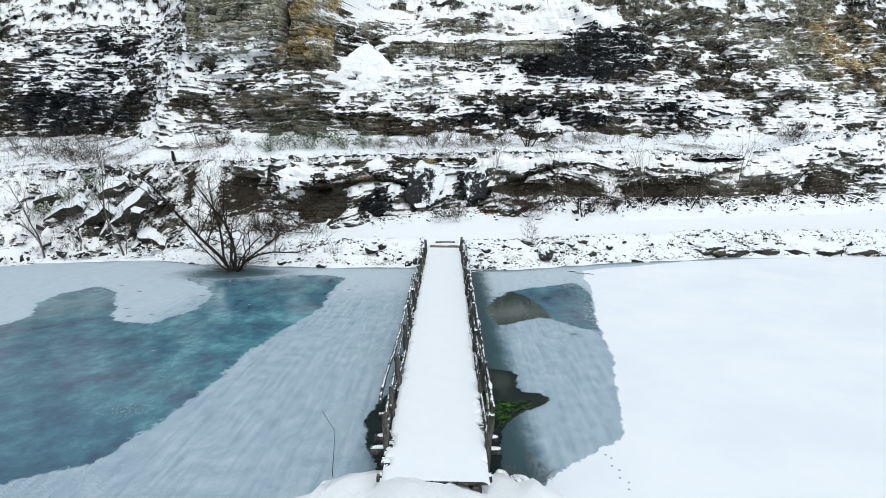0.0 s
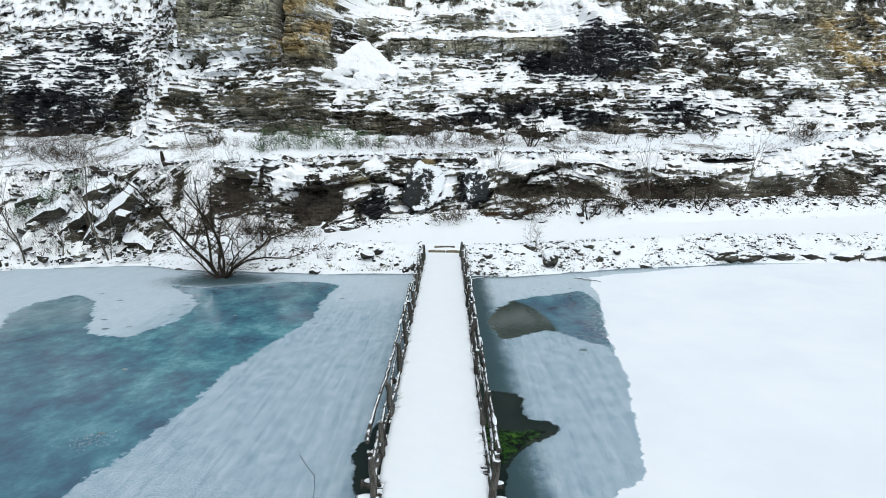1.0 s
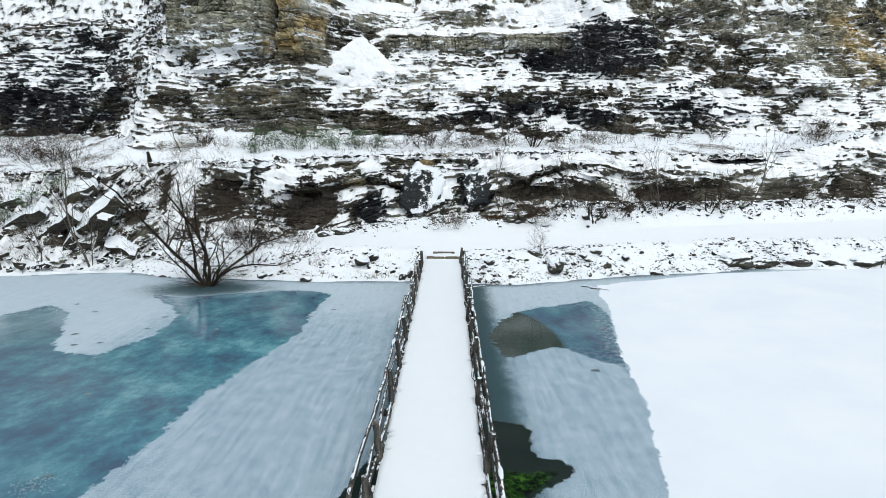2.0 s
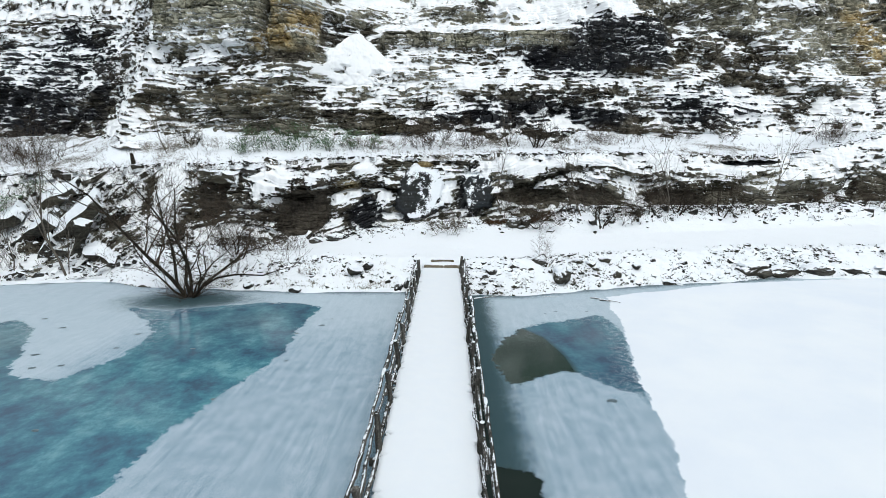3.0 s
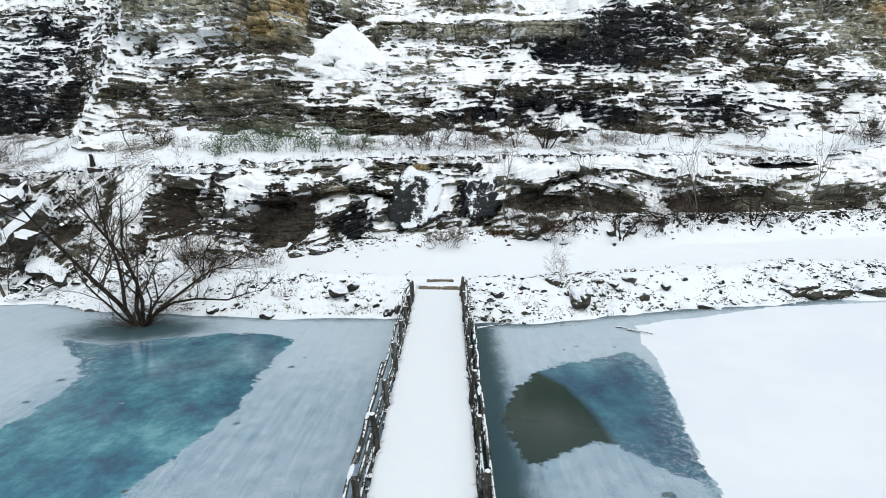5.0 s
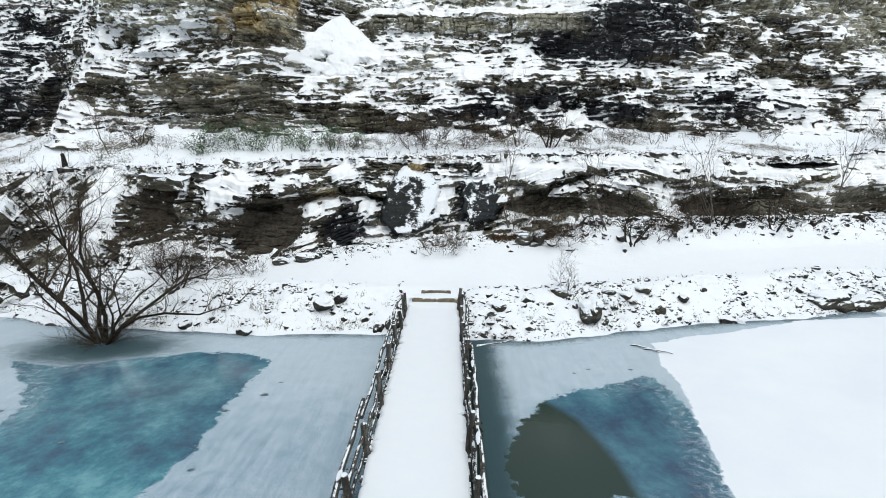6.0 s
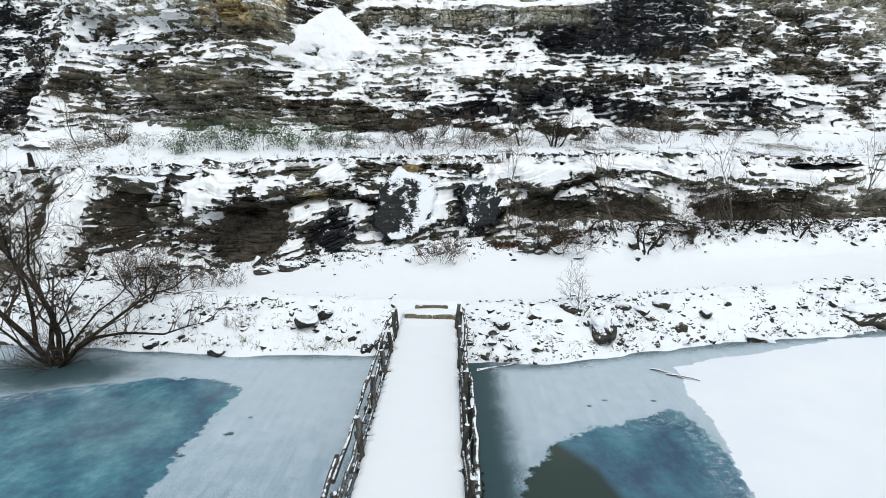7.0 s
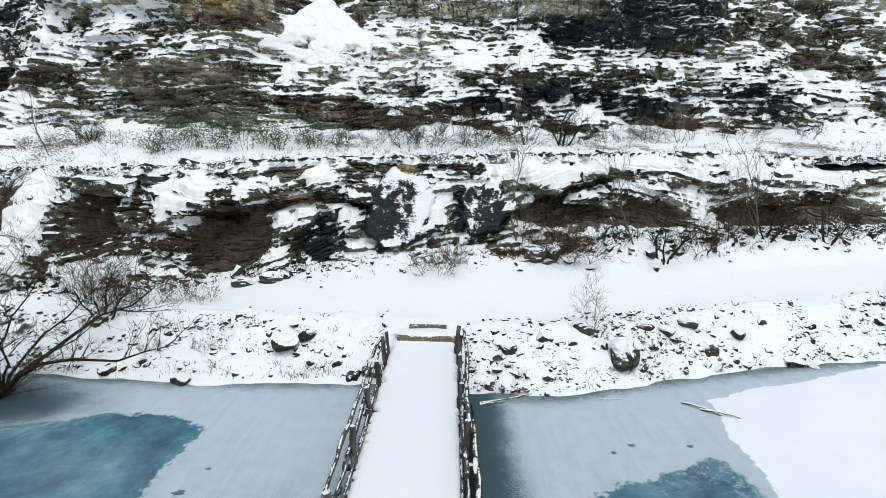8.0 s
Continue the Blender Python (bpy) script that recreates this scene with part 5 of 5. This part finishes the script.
for i in range(len(px)):
    ob = new("stone", shapes[i % 7])
    s = float(rs.uniform(0.06, 0.10) + 0.10 * rs.rand() ** 3)
    ob.matrix_basis = Matrix.Translation((px[i], py[i], pz[i] + 0.25 * s)) @ pose(0, 0, 0, rs.uniform(-25, 25), rs.uniform(-25, 25), rs.uniform(0, 360)) @ Matrix.Diagonal((s * 1.25, s, s * 0.75, 1))
    tagged(ob, "angular grey stone half buried in the snow of the bank", "stone", "stones on the snowy bank")

# ---- trees, bushes and other plants ----


def grow(rg, p, d, length, radius, level, out, depth, kids, spread, droop=0.0, curl=0.25):
    """Adds a wandering branch and its offshoots to out as (level, points, radii)."""
    seg = 6 if level == 0 else 4 if level < depth else 3
    pts, rad = [p.copy()], [radius]
    q, v = p.copy(), d.normalized()
    for i in range(seg):
        v = (v + Vector((rg.gauss(0, 1), rg.gauss(0, 1), rg.gauss(0, 0.7))) * curl * 0.45 + Vector((0, 0, 0.10 - droop))).normalized()
        q = q + v * length / seg
        pts.append(q.copy())
        rad.append(radius * (1 - 0.8 * (i + 1) / seg))
    out.append((level, pts, rad))
    if level < depth:
        for k in range(kids[level]):
            t = rg.uniform(0.25, 1.0)
            i = min(int(t * seg), seg - 1)
            b = pts[i].lerp(pts[i + 1], t * seg - i)
            ax = (pts[i + 1] - pts[i]).normalized()
            sidev = ax.cross(Vector((rg.gauss(0, 1), rg.gauss(0, 1), rg.gauss(0, 1)))).normalized()
            nd = ax * (1 - spread) + sidev * spread + Vector((0, 0, 0.15))
            grow(rg, b, nd, length * rg.uniform(0.3, 0.55), max(radius * (1 - 0.7 * t) * 0.55, 0.004), level + 1, out, depth, kids, spread, droop, curl)


def plant(name, label, cat, stems, depth, kids, seed, mats, spread=0.6, curl=0.25, droop=0.0, group="", min_r=0.004, extra=None):
    """stems: (dx, dy, lean x, lean y, lean z, length, radius) rows round the base."""
    rg = random.Random(seed)
    out = []
    for dx, dy, lx, ly, lz, length, radius in stems:
        grow(rg, Vector((dx, dy, -0.1)), Vector((lx, ly, lz)), length, radius, 0, out, depth, kids, spread, droop, curl)
    if extra:
        extra(rg, out)
    root = tagged(new(name), label, cat, group)
    verts, faces = [], []
    for level, pts, rad in out:
        if level == 0:
            sv, sf = [], []
            tube(pts, [max(r, min_r) for r in rad], 7, sv, sf)
            part("stem", (sv, sf), mats[0], root)
        else:
            tube(pts, [max(r, min_r) for r in rad], 5 if level == 1 else 3, verts, faces, False)
    if verts:
        part("crown", (verts, faces), mats[1], root)["kind"] = "stuff"
    return root


def ring(rg, n, spread, length, radius, r0=0.1):
    rows = []
    for i in range(n):
        a = 2 * math.pi * i / n + rg.uniform(-0.5, 0.5)
        k = rg.uniform(0.2, 1.0) * spread
        rows.append((math.cos(a) * r0, math.sin(a) * r0, math.cos(a) * k, math.sin(a) * k, 1.0, length * rg.uniform(0.65, 1.1), radius * rg.uniform(0.6, 1.1)))
    return rows


def long_arm(rg, out):
    pts = [Vector(p) for p in ((0.15, 0.0, 0.05), (0.55, 0.05, 0.45), (1.1, 0.1, 0.78), (1.9, 0.05, 0.93), (2.9, 0.1, 0.88), (3.5, 0.2, 1.08), (4.3, 0.2, 1.28))]
    out.append((0, pts, [0.055, 0.05, 0.043, 0.035, 0.026, 0.015, 0.006]))
    for i in range(1, 6):
        for _ in range(4):
            b = pts[i].lerp(pts[i + 1], rg.random())
            grow(rg, b, Vector((rg.uniform(0, 1), rg.uniform(-0.6, 0.6), rg.uniform(0.3, 1))), rg.uniform(0.4, 1.1), 0.012, 1, out, 2, (0, 4, 0), 0.6)
    for k in range(54):
        a = rg.uniform(0, 6.28)
        grow(rg, Vector((math.cos(a) * 0.25, math.sin(a) * 0.25, 0)), Vector((math.cos(a), math.sin(a), rg.uniform(0.1, 1.3))), rg.uniform(0.5, 1.5), 0.007, 1, out, 2, (0, 4, 0), 0.6, 0.1)


willow_stems = [(-0.06, 0.05, -0.36, 0.05, 1.0, 6.4, 0.085), (-0.12, -0.05, -0.55, -0.1, 0.9, 4.8, 0.07), (0.02, 0.1, -0.10, 0.25, 1.0, 5.2, 0.07),
                (0.08, 0.0, 0.22, 0.1, 1.0, 4.6, 0.075), (0.12, 0.05, 0.45, 0.05, 0.95, 4.2, 0.065), (-0.12, 0.1, -0.85, 0.1, 0.6, 3.4, 0.045),
                (0.12, 0.0, 0.8, 0.1, 0.7, 3.2, 0.045), (0.1, -0.1, 0.5, -0.3, 0.8, 3.2, 0.04), (-0.05, -0.1, -0.3, -0.3, 0.9, 3.2, 0.04), (0.05, 0.12, 0.3, 0.5, 0.8, 3.4, 0.04)]
tree = plant("tree", "bare many-stemmed willow leaning over the frozen water's edge", "tree", willow_stems, 3, (7, 5, 4), 17, (M_bark, M_twig), 0.58, 0.62, extra=long_arm, min_r=0.004)
tree.scale = (1.08, 1.08, 1.05)
tree.location = (-10.58, -1.55, 0.0)

rg = random.Random(5)


def on_bank(x, y):
    return float(bank_z(np.array([x]), np.array([y]))[0])


def on_bench(x, y):
    return float(bench_z(np.array([x]), np.array([y]))[0])


# A handful of bush shapes, then copies of them.
bush_wide = plant("bush", "bare brown twiggy bush rising from the snow", "bush", ring(rg, 14, 1.0, 1.35, 0.010, 0.30), 2, (7, 4), 21, (M_twig, M_twig), 0.6, 0.6, group="bare bushes")
bush_tall = plant("bush", "tall bare bush with thin upright stems", "bush", ring(rg, 5, 0.5, 2.2, 0.018, 0.12), 2, (9, 5), 22, (M_bark, M_twig), 0.55, 0.55, group="bare bushes")
bush_dark = plant("bush", "dark bare shrub with crooked stems in the snow", "bush", ring(rg, 5, 0.7, 1.7, 0.045, 0.1), 2, (9, 6), 23, (M_bark, M_bark), 0.65, 0.5, group="bare bushes")
bush_pale = plant("bush", "small pale bush with fine bare twigs", "bush", ring(rg, 10, 0.9, 1.0, 0.007, 0.2), 2, (6, 4), 24, (M_paletwig, M_paletwig), 0.6, 0.6, group="bare bushes")
sapling = plant("sapling", "slender bare young birch in front of the rock face", "tree", [(0, 0, 0.04, 0, 1, 4.2, 0.042), (0.05, 0, 0.15, 0.05, 1, 2.4, 0.018)], 2, (10, 4), 25, (M_paletwig, M_paletwig), 0.40, 0.30, group="bare saplings")
PLACED = []


def put(src, x, y, z, s, rz, flatten=1.0):
    PLACED.append(copy_thing(src, Matrix.Translation((x, y, z - 0.05)) @ pose(0, 0, 0, 0, 0, rz) @ Matrix.Diagonal((s, s, s * flatten, 1))))


# Foot of the low face and the bank.
for src, x, y, s, rz, fl in ((bush_pale, -0.1, 5.2, 1.2, 10, 1), (bush_pale, 0.35, 5.4, 1.0, 100, 1), (bush_wide, 4.7, 6.5, 1.0, 30, 0.8), (bush_wide, 5.5, 6.4, 1.1, 200, 0.7), (bush_wide, 4.2, 7.2, 1.2, 70, 1),
                             (bush_dark, 8.4, 6.5, 1.15, 40, 1), (bush_wide, 10.0, 7.3, 0.95, 160, 0.9), (bush_tall, 10.6, 7.6, 0.8, 20, 1), 
                             (bush_dark, 13.4, 8.9, 1.1, 300, 1)) + ((bush_wide, 13.0, 9.1, 0.9, 310, 0.8), (bush_dark, 16.3, 9.5, 1.0, 80, 1.1), (bush_tall, 17.2, 10.0, 0.8, 0, 1), (bush_wide, 15.0, 9.6, 0.8, 130, 0.7),
                             (bush_tall, 7.2, 7.3, 0.8, 77, 1), (bush_tall, 11.8, 8.7, 0.95, 150, 1), (bush_wide, 24.0, 12.0, 1.0, 15, 1), (bush_wide, 27.5, 12.6, 1.1, 99, 1),
                             (bush_tall, 4.5, 1.0, 0.68, 190, 0.9), (bush_dark, -9.7, 1.5, 0.9, 10, 1.3), (bush_wide, -9.5, 1.9, 1.1, 44, 1.0), (bush_wide, -11.2, 3.9, 0.9, 50, 1.1),
                             (bush_pale, -8.3, 3.3, 1.0, 20, 1), (bush_pale, -9.0, 2.6, 1.2, 200, 1), (bush_pale, -7.4, 2.9, 0.7, 90, 1), (bush_tall, -11.0, 2.6, 0.9, 10, 1),
                             (bush_pale, -6.2, 0.35, 0.5, 0, 1.2), (bush_pale, -7.7, 0.3, 0.5, 60, 1.2), (bush_pale, 1.9, -18.9, 0.6, 60, 0.8)):
    big = 1.12 if y > 5 else 1.0
    put(src, x, y, on_bank(x, y) if y > -10 else 0.1, s * big, rz, fl)
for x, y, z, s, rz in ((3.1, 7.35, 2.0, 1.05, 0), (7.6, 7.2, 1.9, 0.98, 60), (12.8, 8.9, 1.8, 1.05, 140), (19.4, 11.0, 1.8, 1.15, 220), (-18.0, 1.45, 0.2, 1.45, 70), (-22.0, 0.7, 0.2, 1.1, 160), (-20.3, 1.1, 0.2, 0.8, 200)):
    put(sapling, x, y, z, s, rz)
# Upper bench.
for src, x, y, s, rz, fl in ((bush_tall, -16.4, 10.6, 0.75, 12, 1), (sapling, -17.0, 9.6, 0.75, 80, 1), (bush_dark, -16.0, 10.9, 0.75, 10, 1), (bush_pale, -14.6, 10.3, 0.9, 20, 1), (bush_pale, -5.4, 12.4, 1.0, 60, 1), (bush_pale, -6.5, 12.8, 0.9, 90, 1),
                             (bush_wide, -1.7, 12.5, 1.35, 30, 1), (bush_wide, -0.7, 12.7, 1.45, 130, 1.05), (bush_wide, 1.4, 12.7, 1.15, 220, 1), (bush_tall, 1.0, 13.4, 0.8, 10, 1), (bush_pale, 2.6, 13.1, 1.0, 10, 1),
                             (sapling, 3.9, 13.3, 0.85, 15, 1), (bush_tall, 4.1, 13.3, 0.8, 100, 1), (bush_dark, 5.75, 13.5, 1.15, 5, 1.3), (bush_tall, 5.8, 13.7, 0.9, 45, 1), (bush_wide, 10.6, 15.6, 1.1, 30, 0.9),
                             (bush_pale, 7.3, 13.9, 1.1, 90, 1)) + ((bush_tall, 12.6, 16.6, 0.8, 70, 1), (bush_tall, 13.6, 17.6, 0.75, 170, 1), (bush_wide, 17.4, 18.9, 0.9, 280, 1), (bush_tall, 15.8, 18.4, 0.8, 10, 1),
                             (bush_wide, 26.6, 16.8, 1.3, 200, 1), (bush_wide, 27.6, 17.2, 1.0, 20, 1), (bush_wide, -27.3, 11.6, 1.15, 0, 1.1), (bush_wide, -29.0, 12.6, 1.2, 60, 1.1), (bush_wide, -31.0, 14.0, 1.25, 120, 1.2), (bush_tall, -28.4, 13.5, 1.2, 30, 1),
                             (bush_wide, -33.5, 14.5, 1.3, 10, 1.2), (bush_wide, -26.0, 10.5, 1.1, 200, 1), (bush_tall, -25.3, 11.5, 1.0, 100, 1), (bush_pale, 20.5, 18.6, 1.2, 10, 1), (bush_pale, 9.0, 14.6, 1.0, 10, 1), (bush_pale, -3.4, 12.6, 1.0, 33, 1)):
    put(src, x, y, on_bench(x, y), s, rz, fl)
for x, y, z, s, rz in ((15.2, 23.0, 11.9, 0.95, 40), (20.2, 19.9, 7.5, 0.9, 70), (-24.5, 17.5, 11.0, 0.9, 10)):
    put(bush_wide, x, y, z, s, rz)
for src in (bush_wide, bush_tall, bush_dark, bush_pale, sapling):
    for o in (*src.children_recursive, src):
        bpy.data.objects.remove(o)


def leafy(name, label, x, y, z, r, h, n, seed, mat):
    """A low evergreen bush: short stems and many small leaves."""
    rgl = random.Random(seed)
    root = plant(name, label, "bush", ring(rgl, 9, 0.9, h, 0.012, r * 0.4), 1, (6,), seed, (M_twig, M_twig), 0.6, 0.3)
    verts, faces = [], []
    clumps = [Vector((rgl.uniform(-r, r), rgl.uniform(-r, r) * 0.7, h * rgl.uniform(0.25, 1.25))) for _ in range(9)]
    for _ in range(n):
        q = rgl.choice(clumps)
        c = q + Vector((rgl.gauss(0, 0.20), rgl.gauss(0, 0.18), rgl.gauss(0, 0.14)))
        c.z = max(c.z, 0.02)
        e = Euler((rgl.uniform(-1, 1), rgl.uniform(-1, 1), rgl.uniform(0, 6.3))).to_matrix()
        s = rgl.uniform(0.025, 0.06)
        i = len(verts)
        verts += [c + e @ Vector(p) * s for p in ((-1, 0, 0), (0, -0.5, 0.15), (1.2, 0, 0), (0, 0.5, 0.15))]
        faces.append((i, i + 1, i + 2, i + 3))
    part("foliage", (verts, faces), mat, root)["kind"] = "stuff"
    root.location = (x, y, z)


for i, (x, y, r, h) in enumerate(((-13.0, 11.3, 0.7, 0.5), (-12.2, 10.8, 0.8, 0.4), (-11.2, 11.6, 0.9, 0.7), (-10.6, 12.6, 0.7, 0.5), (-10.0, 11.6, 0.6, 0.4), (-9.2, 12.3, 0.9, 0.8), (-8.6, 13.4, 0.6, 0.5), (-7.7, 12.6, 0.5, 0.4), (-7.0, 14.0, 0.6, 0.4), (-11.8, 12.6, 0.5, 0.4), (-6.2, 12.9, 0.6, 0.6), (-9.8, 13.6, 0.8, 0.8), (-8.0, 13.9, 0.7, 0.7), (-12.6, 12.0, 0.7, 0.6), (-5.0, 13.4, 0.6, 0.5))):
    leafy("evergreen_bush", "low grey-green evergreen shrub in the snow", x, y - 0.7, on_bench(x, y - 0.7), r * rg.uniform(0.6, 1.0), h * rg.uniform(0.9, 1.6), 430, 60 + i, M_leaf)
for i, (x, y, z, r, h) in enumerate(((-22.6, 3.6, 3.1, 0.6, 0.6), (-23.6, 3.0, 2.4, 0.6, 0.6), (-21.6, 4.6, 3.9, 0.5, 0.5))):
    leafy("evergreen_bush", "dark green shrub on the rocky slope", x, y, z, r, h, 500, 80 + i, M_leaf)


def tufts(name, label, xs, ys, zs, hs, mat, seed, blades=7):
    """Dry grass and weed stalks that stand out of the snow."""
    rgt = np.random.RandomState(seed)
    verts, faces = [], []
    for x, y, z, h in zip(xs, ys, zs, hs):
        for _ in range(blades):
            a, l = rgt.uniform(0, 6.28), h * rgt.uniform(0.5, 1.1)
            bx, by = x + rgt.randn() * 0.08, y + rgt.randn() * 0.08
            tx, ty = bx + math.cos(a) * l * rgt.uniform(0.1, 1.3), by + math.sin(a) * l * 0.6
            l *= rgt.uniform(0.4, 1.0)
            w = 0.003 + 0.004 * rgt.rand()
            i = len(verts)
            verts += [(bx - w, by, z - 0.05), (bx + w, by, z - 0.05), ((bx + tx) / 2 + w * 0.8, (by + ty) / 2, z + l * 0.6), (tx, ty, z + l), ((bx + tx) / 2 - w * 0.8, (by + ty) / 2, z + l * 0.6)]
            faces.append((i, i + 1, i + 2, i + 3, i + 4))
    return tagged(part(name, (verts, faces), mat), label, "grass", kind="stuff")


rt = np.random.RandomState(9)
n = 750
px = rt.uniform(-34, 34, n)
py = top_y(px) + 0.4 + rt.beta(1.3, 1.3, n) * (Y8(px) - top_y(px) - 0.3)
ok = fbm(px * 0.35, py * 0.35, 23) > -0.25
tufts("dry_grass", "thin dry grass and weed stalks on the snowy bench", px[ok], py[ok], bench_z(px[ok], py[ok]), rt.uniform(0.12, 0.4, ok.sum()), M_paletwig, 3)
n = 600
px = rt.uniform(-13, 30, n)
py = low_y(px) - np.abs(rt.randn(n)) * 0.6
tufts("dry_grass", "brown weed stalks at the foot of the rock face", px, py, bank_z(px, py), rt.uniform(0.1, 0.35, n), M_twig, 4)
n = 420
px = np.concatenate([rt.uniform(2.2, 4.8, 260), rt.uniform(3.6, 6.0, 160)])
py = low_y(px) - 0.15 - np.abs(rt.randn(n)) * 0.25
tufts("dead_bracken", "rust-brown dead bracken under the low rock face", px, py, bank_z(px, py), rt.uniform(0.15, 0.45, n), M_rust, 5)
n = 260
px = np.concatenate([rt.uniform(-11, -1.6, 160), rt.uniform(2, 14, 100)])
py = shore(px) + rt.beta(1.2, 2.5, n) * 2.2
tufts("dry_grass", "short dry grass among the stones of the bank", px, py, bank_z(px, py), rt.uniform(0.06, 0.16, n), M_grass, 6)
cl_x = np.concatenate([rt.normal(c, 0.35, 24) for c in (-5.6, -3.6, -3.2, -7.0)])
cl_y = shore(cl_x) + rt.uniform(0.1, 0.5, len(cl_x))
tufts("grass_tussock", "yellowed grass tussocks at the water's edge", cl_x, cl_y, bank_z(cl_x, cl_y), rt.uniform(0.08, 0.22, len(cl_x)), M_grass, 7, 9)
n = 700
px = rt.uniform(-27, -12, n)
kz = rt.rand(n)
py = low_y(px) + kz * (top_y(px) - low_y(px)) - 0.3
tufts("dry_grass", "dry stalks on the rocky left slope", px, py, low_z(px) + kz * (top_z(px) - low_z(px)) + 0.1, rt.uniform(0.15, 0.5, n), M_twig, 8)

# A single reed by the near shore.
reed = plant("reed", "single dry reed standing at the near shore", "plant", [(0, 0, 0.10, 0.0, 1, 1.05, 0.008)], 1, (1,), 31, (M_twig, M_twig), 0.5, 0.03)
reed.location = (-1.62, -18.7, 0.0)
stump = tagged(part("tree_stump", log_mesh((-18.2, 8.0, 5.3), (-18.3, 8.0, 5.95), 0.13, 0.08, 5, 5, 0.05), M_bark), "dark broken tree stump in the snow", "stump")

# ---- small things on the ice ----
M_hole, hN, hL, hB = material("melt_hole")
hL.new(n_ramp(hN, hL, n_noise(hN, hL, 14.0), [(0.35, (0.05, 0.085, 0.10)), (0.65, (0.16, 0.21, 0.24))]), hB.inputs["Base Color"])
hB.inputs["Roughness"].default_value = 0.4


def melt_hole(x, y, r, seed):
    rgm = random.Random(seed)
    n = 22
    rim_pts = []
    for i in range(n):
        a = 2 * math.pi * i / n
        k = r * rgm.uniform(0.5, 1.05)
        rim_pts.append((math.cos(a) * k, math.sin(a) * k * 0.75, 0.0))
    verts = [(0, 0, -0.004)] + rim_pts
    faces = [(0, 1 + i, 1 + (i + 1) % n) for i in range(n)]
    ob = part("melt_hole", (verts, faces), M_hole)
    ob.location = (x, y, 0.006)
    tagged(ob, "small star-shaped melt hole in the frosted ice", "melt hole", "melt holes in the ice")


HOLES = ((-4.08, -5.14, 0.18), (-10.0, -6.2, 0.2), (4.44, -10.73, 0.22), (4.33, -3.31, 0.12), (-4.7, -6.0, 0.15), (5.5, -3.3, 0.12), (-4.3, -8.4, 0.12), (-5.3, -10.9, 0.12), (-6.9, -15.9, 0.14),
         (-13.0, -5.6, 0.2), (-12.0, -8.1, 0.2), (-11.3, -9.1, 0.2), (-10.6, -8.9, 0.16), (-9.9, -7.5, 0.16), (-14.4, -4.6, 0.18), (3.9, -3.6, 0.1), (-7.5, -7.5, 0.12), (-8.5, -12.5, 0.14), (-3.9, -4.4, 0.1))
for i, (x, y, r) in enumerate(HOLES):
    melt_hole(x, y, r * 0.75, 100 + i)
M_print, pN, pL, pB = material("pressed_snow")
pL.new(n_ramp(pN, pL, n_noise(pN, pL, 20.0), [(0.3, (0.24, 0.29, 0.34)), (0.7, (0.45, 0.51, 0.56))]), pB.inputs["Base Color"])
# Frost flowers by the clear ice.
n = 190
fx, fy = rt.normal(-6.9, 0.26, n), rt.normal(-16.2, 0.20, n)
stones("frost", "patch of white frost crystals on the clear ice", fx, fy, 0 * fx + 0.004, rt.uniform(0.004, 0.013, n), M_print, 11)
# Driftwood frozen into the surface.
for i, (p0, p1, r) in enumerate((((1.3, -1.55, 0.02), (2.6, -1.05, 0.05), 0.025), ((1.3, -1.6, 0.01), (1.9, -1.5, 0.02), 0.02), ((6.1, -1.35, 0.02), (6.75, -2.0, 0.03), 0.03), ((6.4, -1.7, 0.02), (7.1, -2.15, 0.04), 0.03), ((4.2, -1.2, 0.01), (4.8, -1.2, 0.02), 0.014))):
    tagged(part("driftwood", log_mesh(p0, p1, r, r * 0.5, 60 + i, 5, 0.04, 6), M_snowlog), "snow-dusted dead branch frozen into the ice", "branch", "branches in the ice")
# A line of small prints in the snow.
for i, (x, y) in enumerate(((3.58, -17.9), (3.66, -18.02), (3.60, -18.28), (3.70, -18.42), (3.64, -18.66), (3.76, -18.80), (3.70, -19.0))):
    bm = bmesh.new()
    bmesh.ops.create_circle(bm, cap_ends=True, segments=10, radius=0.024)
    ob = part("snow_print", bm, M_print)
    ob.location = (x, y, 0.031)
    ob.scale = (1, 1.4, 1)
    tagged(ob, "small round print pressed into the snow", "print", "line of prints in the snow")
# Snow-covered ice shelf along the left shore.
gu, gv = np.meshgrid(np.linspace(-20.6, -15.6, 60), np.linspace(0, 1, 8))
sy = shore(gu) - 0.25 + 0.4 * gv + 0.03 * fbm(gu * 2, gu * 0, 91)
tagged(new("snow_ledge", grid_mesh("snow_ledge", np.stack([gu, sy, 0.02 + 0.10 * np.clip(gv * 6, 0, 1)], -1), M_snow, flat=False)), "thin snow-covered ledge of shore ice", "snow", kind="structure")
